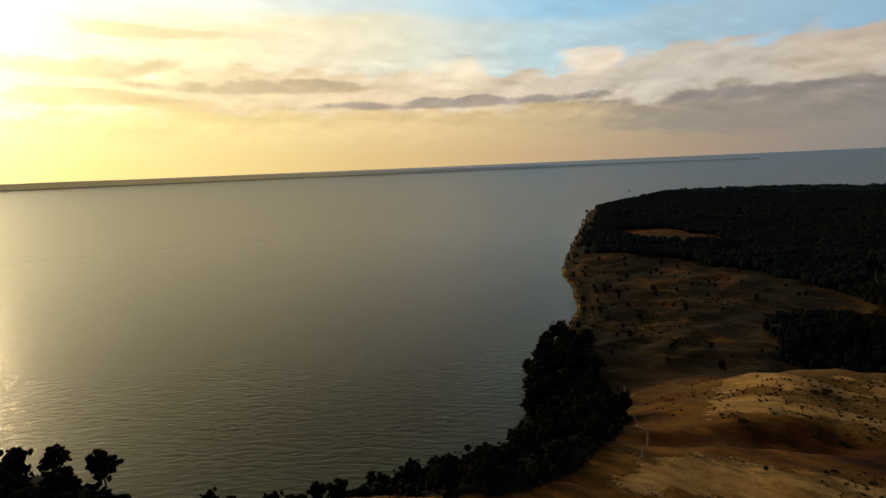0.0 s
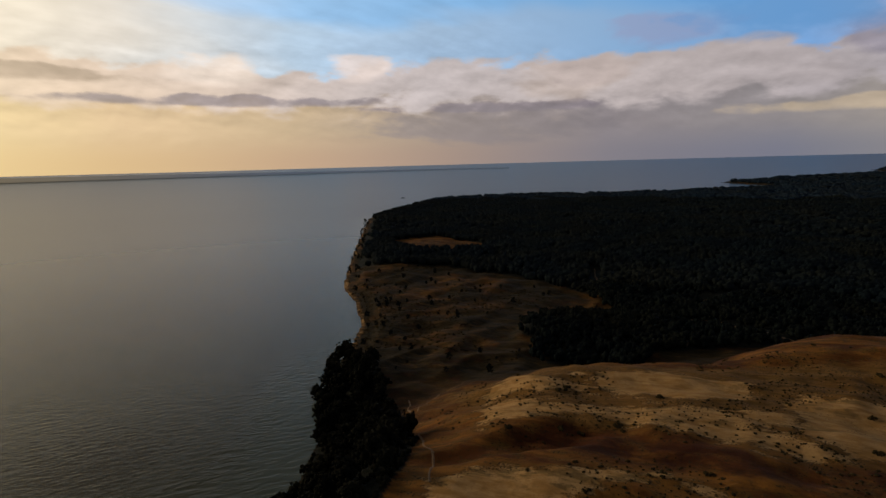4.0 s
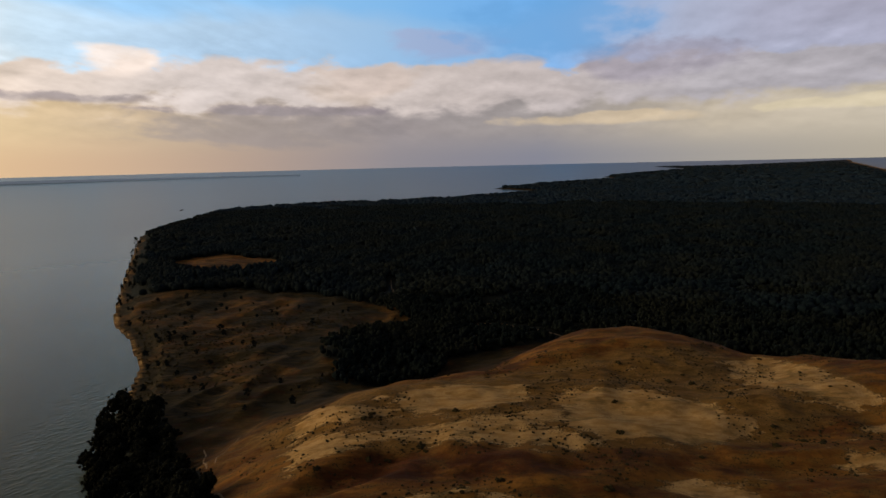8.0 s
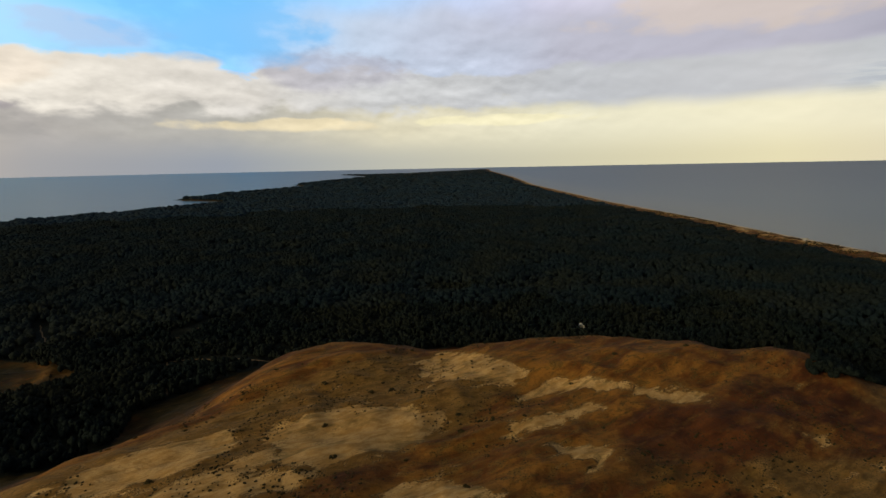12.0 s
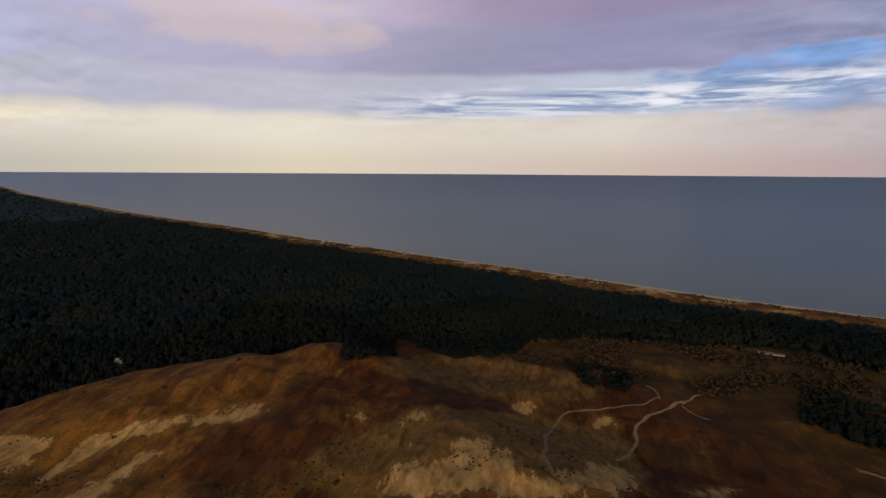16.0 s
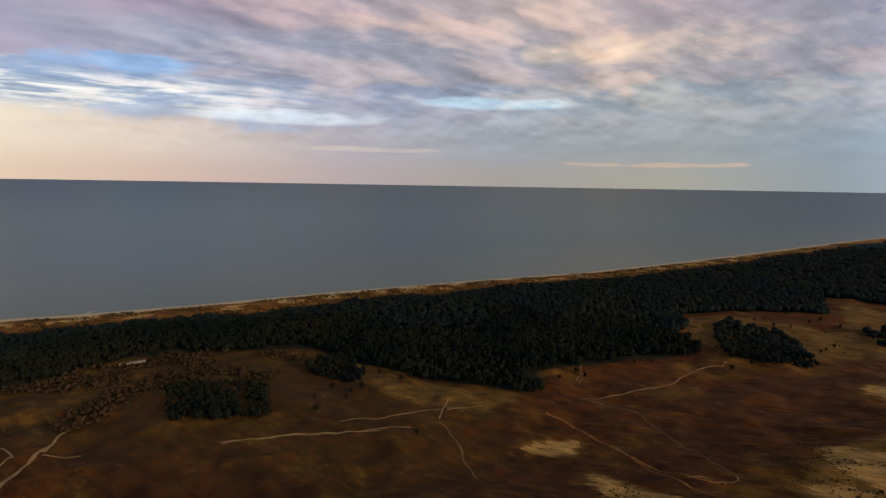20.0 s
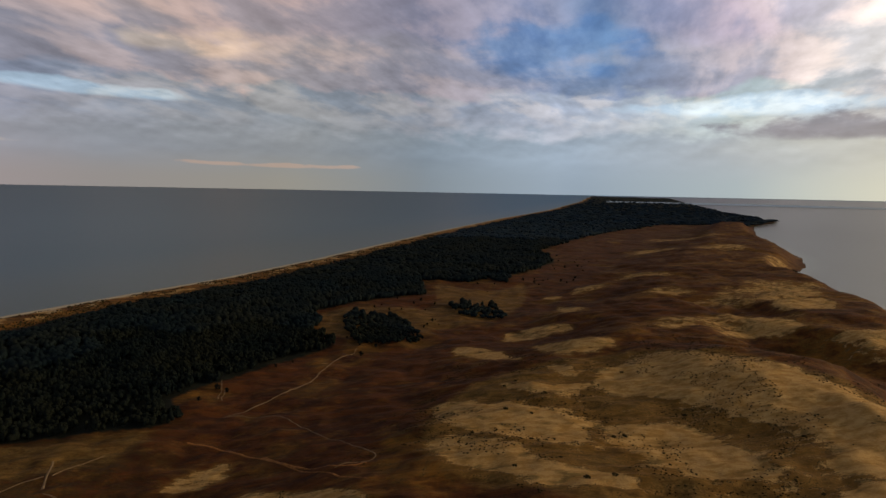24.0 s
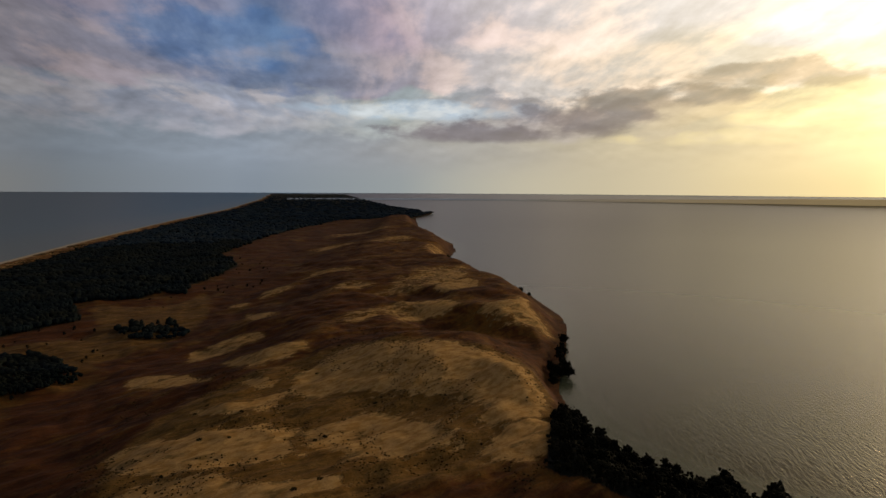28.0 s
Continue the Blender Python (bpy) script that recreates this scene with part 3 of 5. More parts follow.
def height(x, y):
    """The ground's height above the water."""
    land = inside(LAND, x, y)
    dl, ds = away(LAGOON, x, y), away(SEA, x, y)
    u, v = (x * 0.89 + y * 0.46), (-x * 0.46 + y * 0.89)  # along and across the spit
    low = 6.0 + 9.0 * (lumps(u, v * 1.4, 130, 3, 1) - 0.4) * smooth(dl, 10, 80) + 4.0 * (lumps(u, v * 1.5, 45, 3, 16) - 0.5) * smooth(dl, 10, 60)
    low = low + 4.5 * ((1 - np.abs(2 * lumps(u * 0.7, v * 1.5, 75, 3, 19) - 1)) ** 2 - 0.4) * smooth(y, 230, 330) * (1 - smooth(y, 720, 800)) * smooth(dl, 10, 60)
    sd = away(DUNE, x, y, True) * np.where(inside(DUNE, x, y), 1, -1)
    wide = smooth(-x, 0, 200) * smooth(dl, 150, 320)  # the inland slope is long and gentle in the south
    sd = sd + 22 * (lumps(x, y, 70, 3, 4) - 0.5) + 110 * wide * (lumps(x, y, 140, 3, 5) - 0.5)
    up = smooth(sd, -45 * (1 + 1.8 * wide), 55 * (1 + 1.8 * wide))
    inland = np.clip((dl - 90) / 500, 0, 1)
    along, across = x * 0.74 - y * 0.67, x * 0.67 + y * 0.74  # along and across the wind
    swell = lumps(along * 0.8, across * 1.5, 150, 4, 2) - 0.5
    top = 39.0 + 3.0 * smooth(y, 0, 120) - 7.0 * inland + 17.0 * swell + 5.0 * (1 - np.abs(2 * lumps(along * 0.75, across * 1.6, 70, 4, 3) - 1)) - 3.0
    z = low + (top - low) * up
    z = z + up * (1.4 + 1.6 * smooth(-x, 60, 200)) * ((1 - np.abs(2 * lumps(along * 0.5, across * 1.9, 46, 3, 18) - 1)) ** 3 - 0.4)
    z = z + 1.9 * (lumps(x, y, 14, 2, 6) - 0.5) + 4.2 * (lumps(along * 0.7, across * 1.6, 34, 3, 17) - 0.5)
    for cx, cy, ux, uy, vx, vy, deep in HOLLOWS:
        det = ux * vy - uy * vx
        a, b = ((x - cx) * vy - (y - cy) * vx) / det, (ux * (y - cy) - uy * (x - cx)) / det
        z = z - deep * (1 - smooth(np.hypot(a, b), 0.35, 1.15))
    for cx, cy, ux, uy, vx, vy, rise in CRESTS:
        det = ux * vy - uy * vx
        a, b = ((x - cx) * vy - (y - cy) * vx) / det, (ux * (y - cy) - uy * (x - cx)) / det
        z = z + rise * (1 - smooth(np.hypot(a, b), 0.3, 1.25))
    steep = smooth(-x, 250, 330) * (1 - smooth(-x, 470, 560))  # the dune stands straight over the lagoon here
    z = np.minimum(z, 0.3 + dl * 0.10 + np.maximum(dl - 14 + 8 * steep, 0) * (0.75 + 0.4 * steep))
    beach = ds * 0.045 + 5.5 * smooth(ds, 26, 48) - 2.0 * smooth(ds, 70, 110) + 2.5 * (lumps(u, v, 22, 3, 8) - 0.5) * smooth(ds, 34, 55)
    z = np.where(ds < 140, beach + (z - beach) * smooth(ds, 80, 140), z)
    sea = -np.minimum(np.minimum(dl, ds) * 0.04, 80.0) - 0.05
    return np.where(land, z, sea), land, dl, ds, up


def polar(q, n):
    a = np.linspace(0, 2 * pi, n, endpoint=False)
    rr, aa = np.meshgrid(true_range(q), a, indexing="ij")
    return HUB[0] + rr * np.cos(aa), HUB[1] + rr * np.sin(aa)


def sheet(name, x, y, z, mat, attrs=()):
    """A round sheet from rings of places."""
    m, n = x.shape
    X, Y, Z = drawn_in(x.ravel(), y.ravel(), z.ravel())
    i = np.arange(m * n).reshape(m, n)
    j = np.roll(i, -1, 1)
    f = np.stack([i[:-1], i[1:], j[1:], j[:-1]], -1).reshape(-1, 4)
    me = bpy.data.meshes.new(name)
    me.vertices.add(m * n)
    me.vertices.foreach_set("co", np.stack([X, Y, Z], 1).ravel())
    me.loops.add(f.size)
    me.loops.foreach_set("vertex_index", f.ravel())
    me.polygons.add(len(f))
    me.polygons.foreach_set("loop_start", np.arange(0, f.size, 4))
    me.update(calc_edges=True)
    me.polygons.foreach_set("use_smooth", np.ones(len(f), bool))
    for key, value in dict(attrs).items():
        me.attributes.new(key, "FLOAT", "POINT").data.foreach_set("value", value.ravel().astype(np.float32))
    me.materials.append(mat)
    return new(name, me)


def rings():
    q, r = [0.02], 0.02
    while r < FAR - 12:
        r += max(2.2, min(r * 0.006, 14.0)) if r > 60 else 4.0
        q.append(r)
    return np.array(q)


# ---- ground and water ----
RINGS = rings()
GX, GY = polar(RINGS, 1100)
GZ, LANDMASK, DL, DS, UP = height(GX, GY)
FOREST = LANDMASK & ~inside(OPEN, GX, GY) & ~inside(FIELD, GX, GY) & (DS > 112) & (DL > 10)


# bare sand and blowouts, by their outlines
SAND_NORTH_A = (
    ((98, 198), (106, 199), (114, 198), (121, 172), (147, 159), (171, 141), (202, 126), (196, 122), (176, 129), (162, 133), (146, 144), (124, 161), (110, 165), (99, 168), (92, 177)),
    ((119, 214), (125, 204), (134, 194), (134, 187), (124, 194), (118, 203), (111, 213)),
    ((158, 195), (175, 188), (196, 172), (209, 157), (202, 145), (180, 148), (164, 162), (153, 181)),
    ((202, 138), (217, 135), (230, 124), (245, 113), (249, 98), (253, 86), (252, 71), (255, 62), (244, 66), (223, 70), (207, 80), (194, 94), (186, 104), (187, 116), (204, 124)),
)
SAND_NORTH_B = (
    ((340, 89), (345, 73), (341, 56), (324, 43), (317, 24), (311, 23), (299, 38), (291, 55), (294, 73), (304, 87), (314, 96)),
    ((183, 71), (197, 59), (199, 47), (192, 32), (186, 23), (170, 66)),
    ((287, 28), (303, 17), (315, 0), (308, -29), (308, -51), (310, -69), (312, -79), (294, -71), (292, -61), (298, -42), (299, -15), (298, 5), (283, 22)),
    ((238, 35), (255, 22), (269, 7), (285, -9), (282, -18), (272, -14), (263, 4), (248, 16)),
    ((234, 5), (240, -6), (234, -22), (226, -4)),
)
SAND_NORTH_C = (
    ((139, 249), (133, 215), (137, 194), (145, 184), (134, 183), (124, 191), (123, 221)),
    ((134, 168), (149, 154), (158, 139), (169, 126), (179, 110), (184, 97), (171, 105), (162, 121), (146, 135), (137, 148), (129, 165)),
    ((56, 139), (65, 142), (79, 140), (83, 131), (98, 121), (118, 113), (129, 106), (57, 125), (42, 129)),
    ((74, 141), (89, 131), (116, 117), (126, 104), (129, 95), (63, 143)),
)
SAND_EAST_A = (
    ((198, -98), (203, -115), (203, -133), (202, -149), (196, -158), (183, -151), (173, -156), (161, -164), (175, -183), (186, -217), (186, -241), (162, -213), (144, -184), (193, -96)),
    ((270, -109), (280, -124), (264, -120)),
    ((251, -137), (264, -152), (250, -148)),
    ((279, -236), (282, -252), (267, -252), (267, -238)),
    ((215, -140), (214, -158), (205, -156), (205, -145)),
    ((240, -270), (242, -283), (233, -287), (225, -281), (232, -266)),
    ((331, -126), (336, -136), (325, -131)),
    ((149, -245), (148, -277), (136, -265), (142, -234)),
)
SAND_SOUTH_A = (
    ((-77, -326), (-94, -336), (-115, -335), (-117, -320), (-100, -306), (-80, -316)),
    ((-99, -279), (-116, -260), (-129, -245), (-138, -221), (-138, -207), (-100, -227), (-100, -253)),
    ((-254, -282), (-266, -272), (-278, -240), (-283, -221), (-276, -202), (-284, -189), (-298, -179), (-286, -171), (-271, -186), (-260, -203), (-244, -214), (-231, -221), (-228, -243)),
    ((-200, -233), (-214, -224), (-225, -208), (-230, -196), (-227, -181), (-226, -171), (-194, -186), (-189, -198)),
    ((-389, -398), (-413, -384), (-409, -345), (-383, -291), (-376, -312), (-375, -349)),
    ((-458, -391), (-499, -375), (-533, -376), (-551, -355), (-517, -344), (-467, -362)),
)
SAND_SOUTH_B = (
    ((-451, -344), (-437, -300), (-445, -268), (-431, -259), (-406, -271)),
    ((-311, -267), (-315, -246), (-322, -228), (-347, -225), (-352, -212), (-332, -199), (-308, -212), (-304, -237)),
    ((-375, -270), (-374, -246), (-373, -224), (-363, -221), (-356, -238)),
    ((-734, -522), (-760, -483), (-717, -477)),
    ((-687, -457), (-653, -393), (-604, -364), (-605, -391)),
    ((-366, -211), (-425, -209), (-448, -197), (-445, -164), (-448, -130), (-450, -99), (-449, -73), (-449, -53), (-409, -31), (-402, -16), (-376, -6), (-360, -8), (-324, -29), (-326, -46), (-346, -43), (-363, -62), (-368, -88), (-367, -119), (-362, -160), (-342, -188)),
)
SAND_SOUTH_C = (
    ((-247, -275), (-261, -266), (-271, -242), (-291, -216), (-286, -185), (-271, -159), (-247, -165), (-241, -190), (-229, -217), (-226, -242)),
    ((-199, -235), (-217, -215), (-220, -183), (-227, -149), (-238, -120), (-235, -106), (-213, -127), (-200, -153), (-198, -181), (-191, -208)),
    ((-297, -160), (-319, -142), (-333, -115), (-318, -92), (-302, -72), (-289, -66), (-281, -91), (-268, -120), (-277, -142)),
    ((-300, -39), (-325, -26), (-352, -8), (-310, -4), (-288, -6), (-271, -30), (-279, -42)),
    ((-494, -408), (-530, -390), (-559, -358), (-545, -333), (-508, -350), (-474, -375)),
    ((-380, -393), (-412, -374), (-410, -341), (-387, -299), (-381, -347)),
)
SAND_SOUTH_D = (
    ((-450, -341), (-447, -269), (-485, -250), (-453, -240), (-412, -267)),
    ((-588, -201), (-689, -184), (-721, -143), (-683, -123), (-654, -167)),
    ((-554, -249), (-610, -236), (-628, -214), (-565, -226)),
    ((-800, -205), (-915, -156), (-841, -114), (-750, -149)),
    ((-668, -102), (-707, -66), (-784, -35), (-674, -51), (-657, -88)),
)
BARE = SAND_NORTH_A + SAND_NORTH_B + SAND_NORTH_C + SAND_EAST_A + SAND_SOUTH_A + SAND_SOUTH_B + SAND_SOUTH_C + SAND_SOUTH_D
# dry, pale turf round the sand
PALE = (
    ((221, -55), (249, -85), (259, -134), (275, -230), (216, -286), (145, -206)),
    ((-196, -237), (-259, -275), (-349, -281), (-427, -245), (-461, -202), (-454, -100), (-459, -50), (-465, -19), (-384, -3), (-289, -3), (-176, -171)),
    ((102, 254), (126, 252), (161, 228), (199, 195), (230, 169), (257, 161), (302, 131), (340, 89), (337, 45), (310, 23), (266, 45), (234, 56), (186, 90), (151, 118), (101, 160)),
)
# golden grass between the woods
MEADOW = (
    ((329, -151), (432, -247), (391, -276), (336, -321), (257, -326), (263, -272), (314, -210), (314, -156)),
    ((-382, -660), (-444, -662), (-487, -615), (-553, -569), (-706, -765), (-705, -591), (-883, -643), (-636, -470), (-510, -465), (-433, -488), (-312, -511)),
    ((82, -578), (33, -510), (-13, -452), (-67, -436), (-110, -415), (-80, -371), (-24, -384), (27, -438)),
)
# dark red-brown heath in the hollows of the dune
RUSTY = (
    ((81, 189), (95, 165), (124, 154), (151, 119), (185, 89), (220, 59), (255, 20), (245, 19), (209, 55), (169, 81), (135, 106), (106, 132), (91, 159)),
    ((271, -27), (288, -65), (325, -112), (237, -85), (194, 11), (216, 4), (227, -21)),
)
# far off: middle, half length and half breadth as vectors
SAND_FAR = ((-912, -223, -129, 62, -104, -21), (-832, -465, -57, 14, -39, -21), (-668, -206, -87, 56, -43, -9), (-688, -51, 2, 44, -54, -7), (-818, -338, -32, 35, -30, -12), (-1542, -677, -66, 63, -71, -31),
            (-2084, -790, -103, 102, -123, -47), (-1504, -351, -37, 34, -86, -20), (-608, -388, -15, 17, -15, -10), (-1000, -454, -33, 34, -30, -13), (-1622, -510, -68, 63, -92, -28))


GROVE_SOUTH = np.array([(-464, 11), (-360, -2), (-268, -7), (-215, 81), (-210, 199), (-179, 141), (-212, 202), (-284, 270), (-322, 157), (-359, 80), (-386, 18)], float)
GROVE_NORTH = np.array([(-209, 205), (-183, 224), (-151, 210), (-123, 195), (-78, 192), (-29, 201), (4, 216), (22, 227), (42, 272), (48, 323), (70, 367), (85, 392), (96, 356), (83, 283), (80, 245),
                        (72, 213), (66, 190), (50, 158), (36, 140), (20, 130), (0, 131), (-25, 146), (-55, 164), (-80, 166), (-141, 162), (-188, 172)], float)


SCRUB = np.array([(372, -293), (393, -358), (311, -450), (243, -536), (154, -545), (82, -541), (104, -465), (182, -422), (221, -364), (265, -339)], float)


def ovals(x, y, items, soft=0.55):
    m = np.zeros_like(x)
    for cx, cy, ux, uy, vx, vy in items:
        det = ux * vy - uy * vx
        dx, dy = x - cx, y - cy
        a, b = (dx * vy - dy * vx) / det, (ux * dy - uy * dx) / det
        m = np.maximum(m, 1 - smooth(np.hypot(a, b), 1.3 - soft, 1.3))
    return m


def rounded(line):
    """An outline with its corners cut."""
    line = np.array(line, float)
    for _ in range(2):
        b = np.roll(line, -1, 0)
        line = np.stack([line * 0.75 + b * 0.25, line * 0.25 + b * 0.75], 1).reshape(-1, 2)
    return line


def patches(x, y, outlines, soft=5.0):
    """1 inside the outlines, 0 outside, soft between."""
    m = np.zeros(x.shape)
    for outline in outlines:
        poly = rounded(outline)
        lo, hi = poly.min(0) - 3.6 * soft, poly.max(0) + 3.6 * soft
        near = (x > lo[0]) & (x < hi[0]) & (y > lo[1]) & (y < hi[1])
        px, py = x[near], y[near]
        d = away(poly, px, py, True) * np.where(inside(poly, px, py), 1, -1)
        m[near] = np.maximum(m[near], 0.55 * smooth(d, -soft, soft) + 0.45 * smooth(d, -3.5 * soft, 2.0 * soft))
    return m


def ground_masks(x, y):
    wx = x + 9 * (lumps(x, y, 18, 3, 11) - 0.5)
    wy = y + 9 * (lumps(x, y, 18, 3, 12) - 0.5)
    bare = patches(wx, wy, BARE)
    fx, fy = x + 60 * (lumps(x, y, 90, 3, 13) - 0.5), y + 60 * (lumps(x, y, 90, 3, 14) - 0.5)
    sand = np.maximum(0.72 * bare, 0.50 * ovals(fx, fy, SAND_FAR, 0.7)) + 0.06 * UP + 0.16 * PALED * UP
    sand = np.maximum(sand, 1.2 * (1 - smooth(DS, 20, 31)))
    sand = np.maximum(sand, (0.10 + 0.95 * smooth(lumps(x, y, 22, 3, 15), 0.50, 0.62)) * (1 - smooth(DS, 70, 100)))
    sand = np.maximum(sand, 0.50 * (1 - smooth(DL, 2, 5)) * smooth(y, 380, 420))
    north = smooth(y + 0.35 * x, -20, 90)
    grass = UP * (0.18 + 0.47 * north) + 0.10 * (1 - UP) * smooth(y, 250, 500) + 0.10
    grass = grass - 0.45 * RUST
    grass = np.where(inside(FIELD, x, y), 0.6, grass)
    grass = np.maximum(grass, 0.9 * (1 - smooth(DS, 100, 114)))
    return sand, grass


PALED = np.maximum(patches(GX, GY, PALE, 12.0), 0.6 * patches(GX, GY, MEADOW, 9.0))
RUST = patches(GX, GY, RUSTY, 5.0)
PALED = PALED * (1 - 0.9 * RUST)
SAND, GRASS = ground_masks(GX, GY)
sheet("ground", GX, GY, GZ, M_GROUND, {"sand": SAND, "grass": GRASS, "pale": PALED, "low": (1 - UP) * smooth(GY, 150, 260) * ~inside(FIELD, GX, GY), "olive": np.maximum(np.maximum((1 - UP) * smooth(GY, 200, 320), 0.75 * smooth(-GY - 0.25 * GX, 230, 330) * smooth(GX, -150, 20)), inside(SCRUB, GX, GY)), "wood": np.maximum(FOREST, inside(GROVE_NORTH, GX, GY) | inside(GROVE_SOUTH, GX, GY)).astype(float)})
tagged(bpy.data.objects["ground"], "rolling sand dunes with heath, dry grass and bare sand", "ground", kind="structure")
wq = np.concatenate([[0.02], np.geomspace(150, FAR - 6, 160)])
WX, WY = polar(wq, 540)
WL, WS = away(LAGOON, WX, WY), away(SEA, WX, WY)
sheet("water", WX, WY, np.zeros_like(WX), M_WATER, {"silt": (WL < WS).astype(float), "shoal": 1 - smooth(np.minimum(WL * 8, WS), 10, 520), "far": smooth(np.hypot(WX - HUB[0], WY - HUB[1]), 350, 1900)})
water = bpy.data.objects["water"].data
water.normals_split_custom_set_from_vertices([(0.0, 0.0, 1.0)] * len(water.vertices))  # flat water, also where the distance is drawn in
tagged(bpy.data.objects["water"], "rippled lagoon and open sea reaching the horizon", "water", kind="structure")


# ---- woods ----
def ico():
    bm = bmesh.new()
    bmesh.ops.create_icosphere(bm, subdivisions=1, radius=1.0)
    v = np.array([p.co for p in bm.verts])
    f = np.array([[p.index for p in q.verts] for q in bm.faces])
    bm.free()
    return v, f


ICO = ico()


def joined(name, places, size, tall, mat, rs, base, clumps=1):
    """Many crowns in one mesh: places (n, 2), their radius, height and the ground below."""
    v, f = ICO
    n = len(places) * clumps
    x, y = np.repeat(places[:, 0], clumps), np.repeat(places[:, 1], clumps)
    s, h, b = np.repeat(size, clumps), np.repeat(tall, clumps), np.repeat(base, clumps)
    if clumps > 1:
        a, o = rs.rand(n) * 2 * pi, np.sqrt(rs.rand(n)) * s * 0.62
        x, y = x + np.cos(a) * o, y + np.sin(a) * o
        b = b + h * (0.05 + 0.42 * rs.rand(n)) * (1 - 0.3 * o / s)
        s, h = s * (0.42 + 0.25 * rs.rand(n)), h * (0.40 + 0.2 * rs.rand(n))
    jit = 1 + 0.5 * (rs.rand(n, len(v), 1) - 0.5)
    P = v[None] * jit
    X = x[:, None] + P[:, :, 0] * s[:, None]
    Y = y[:, None] + P[:, :, 1] * s[:, None]
    Z = b[:, None] + (P[:, :, 2] * 0.5 + 0.5) * h[:, None]
    X, Y, Z = drawn_in(X, Y, Z)
    faces = (f[None] + (np.arange(n) * len(v))[:, None, None]).reshape(-1)
    me = bpy.data.meshes.new(name)
    me.vertices.add(n * len(v))
    me.vertices.foreach_set("co", np.stack([X, Y, Z], -1).ravel())
    me.loops.add(len(faces))
    me.loops.foreach_set("vertex_index", faces)
    me.polygons.add(len(faces) // 3)
    me.polygons.foreach_set("loop_start", np.arange(0, len(faces), 3))
    me.update(calc_edges=True)
    me.polygons.foreach_set("use_smooth", np.ones(len(faces) // 3, bool))
    me.materials.append(mat)
    return new(name, me)


def scatter(rs, r0, r1, per):
    """Random true places in a ring round the hub; per: square metres each, of the drawn-in plan."""
    n = int(pi * (r1 * r1 - r0 * r0) / per)
    q = np.sqrt(r0 * r0 + rs.rand(n) * (r1 * r1 - r0 * r0))
    a = rs.rand(n) * 2 * pi
    r = true_range(q)
    return HUB[0] + r * np.cos(a), HUB[1] + r * np.sin(a)


WOODS = (
    ((350, -144), (465, -210), (448, -238), (351, -180), (335, -150)),
    ((435, -268), (446, -323), (411, -347), (365, -321), (362, -286), (398, -263)),
    ((320, -326), (297, -349), (261, -360), (253, -322), (279, -314)),
    ((-396, -611), (-432, -617), (-446, -576), (-437, -521), (-420, -465), (-405, -453), (-368, -458), (-341, -480), (-357, -541)),
    ((-563, -563), (-604, -560), (-620, -529), (-587, -465), (-563, -457), (-555, -497), (-535, -522)),
    ((183, -441), (154, -450), (103, -448), (90, -384), (121, -386), (160, -374)),
    ((77, -481), (71, -517), (53, -531), (32, -499), (31, -456), (53, -455)),
    ((-874, -789), (-867, -673), (-797, -647), (-780, -720)),
)


def grove(x, y):
    return np.any([inside(np.array(poly, float), x, y) for poly in WOODS], axis=0)


def wooded(x, y):
    land = inside(LAND, x, y)
    dl, ds = away(LAGOON, x, y), away(SEA, x, y)
    edge = 30 * (lumps(x, y, 36, 3, 21) - 0.5)
    w = land & ~inside(OPEN, x + edge, y - edge) & ~inside(FIELD, x + edge, y) & (ds > 112 + edge) & (dl > 14 + 0.4 * edge)
    w &= ~((dl < 26 + edge) & (y > 600) & (y < 1380) & (x < 420))
    for poly in WOODS:
        w |= inside(np.array(poly, float), x + 0.7 * edge, y - 0.7 * edge) & (lumps(x, y, 16, 2, 26) > 0.24)
    for line in (((358, 321), (375, 295), (379, 261), (381, 237)), ((411, 368), (437, 357), (476, 365)), ((437, 541), (389, 477))):
        w &= away(np.array(line, float), x, y) > 8
    return w


rs = np.random.RandomState(3)
BANDS = [(150, 640, 17.0, 4, 1.0), (640, 1100, 28.0, 1, 1.1), (1100, 2000, 70.0, 1, 1.7), (2000, 3200, 220.0, 1, 3.0), (3200, 4620, 520.0, 1, 4.6)]
for r0, r1, per, clumps, k in BANDS:
    x, y = scatter(rs, max(r0 - 150, 150), min(r1 + 150, 4620), per)
    q = np.hypot(*(np.array(drawn_in(x, y, 0 * x)[:2]) - HUB[:, None])) + 290 * (lumps(x, y, 110, 3, 25) - 0.5)
    ok = wooded(x, y) & (q >= (r0 if r0 > 150 else 0)) & (q < (r1 if r1 < 4620 else 9999)) & (rs.rand(len(x)) < 0.55 + 0.8 * lumps(x, y, 40, 2, 22))
    x, y = x[ok], y[ok]
    base = height(x, y)[0]
    wide = k * (2.0 + 2.3 * rs.rand(len(x)) ** 1.5) * (1.0 if clumps > 1 else 1.12)
    tall = np.where(grove(x, y), 0.65, 1.0) * (5.5 + 2.5 * rs.rand(len(x)) + 5.0 * lumps(x, y, 120, 3, 9)) * (0.8 + 0.2 * k) * (0.45 + 0.55 * smooth(away(SEA, x, y), 120, 260))
    stretch = true_range(np.array([(r0 + r1) / 2.0]))[0] / ((r0 + r1) / 2.0)
    # beyond 640 m the crowns take the foliage colours with haze mixed in
    ob = joined("pine_forest", np.stack([x, y], 1), wide * stretch, tall, M_PINE if r0 < 640 else M_PINE_HAZED if r0 < 2000 else M_PINE_FAR_HAZED, rs, base, clumps)
    tagged(ob, "dense dark pine forest covering the flat of the spit", "forest", kind="stuff")

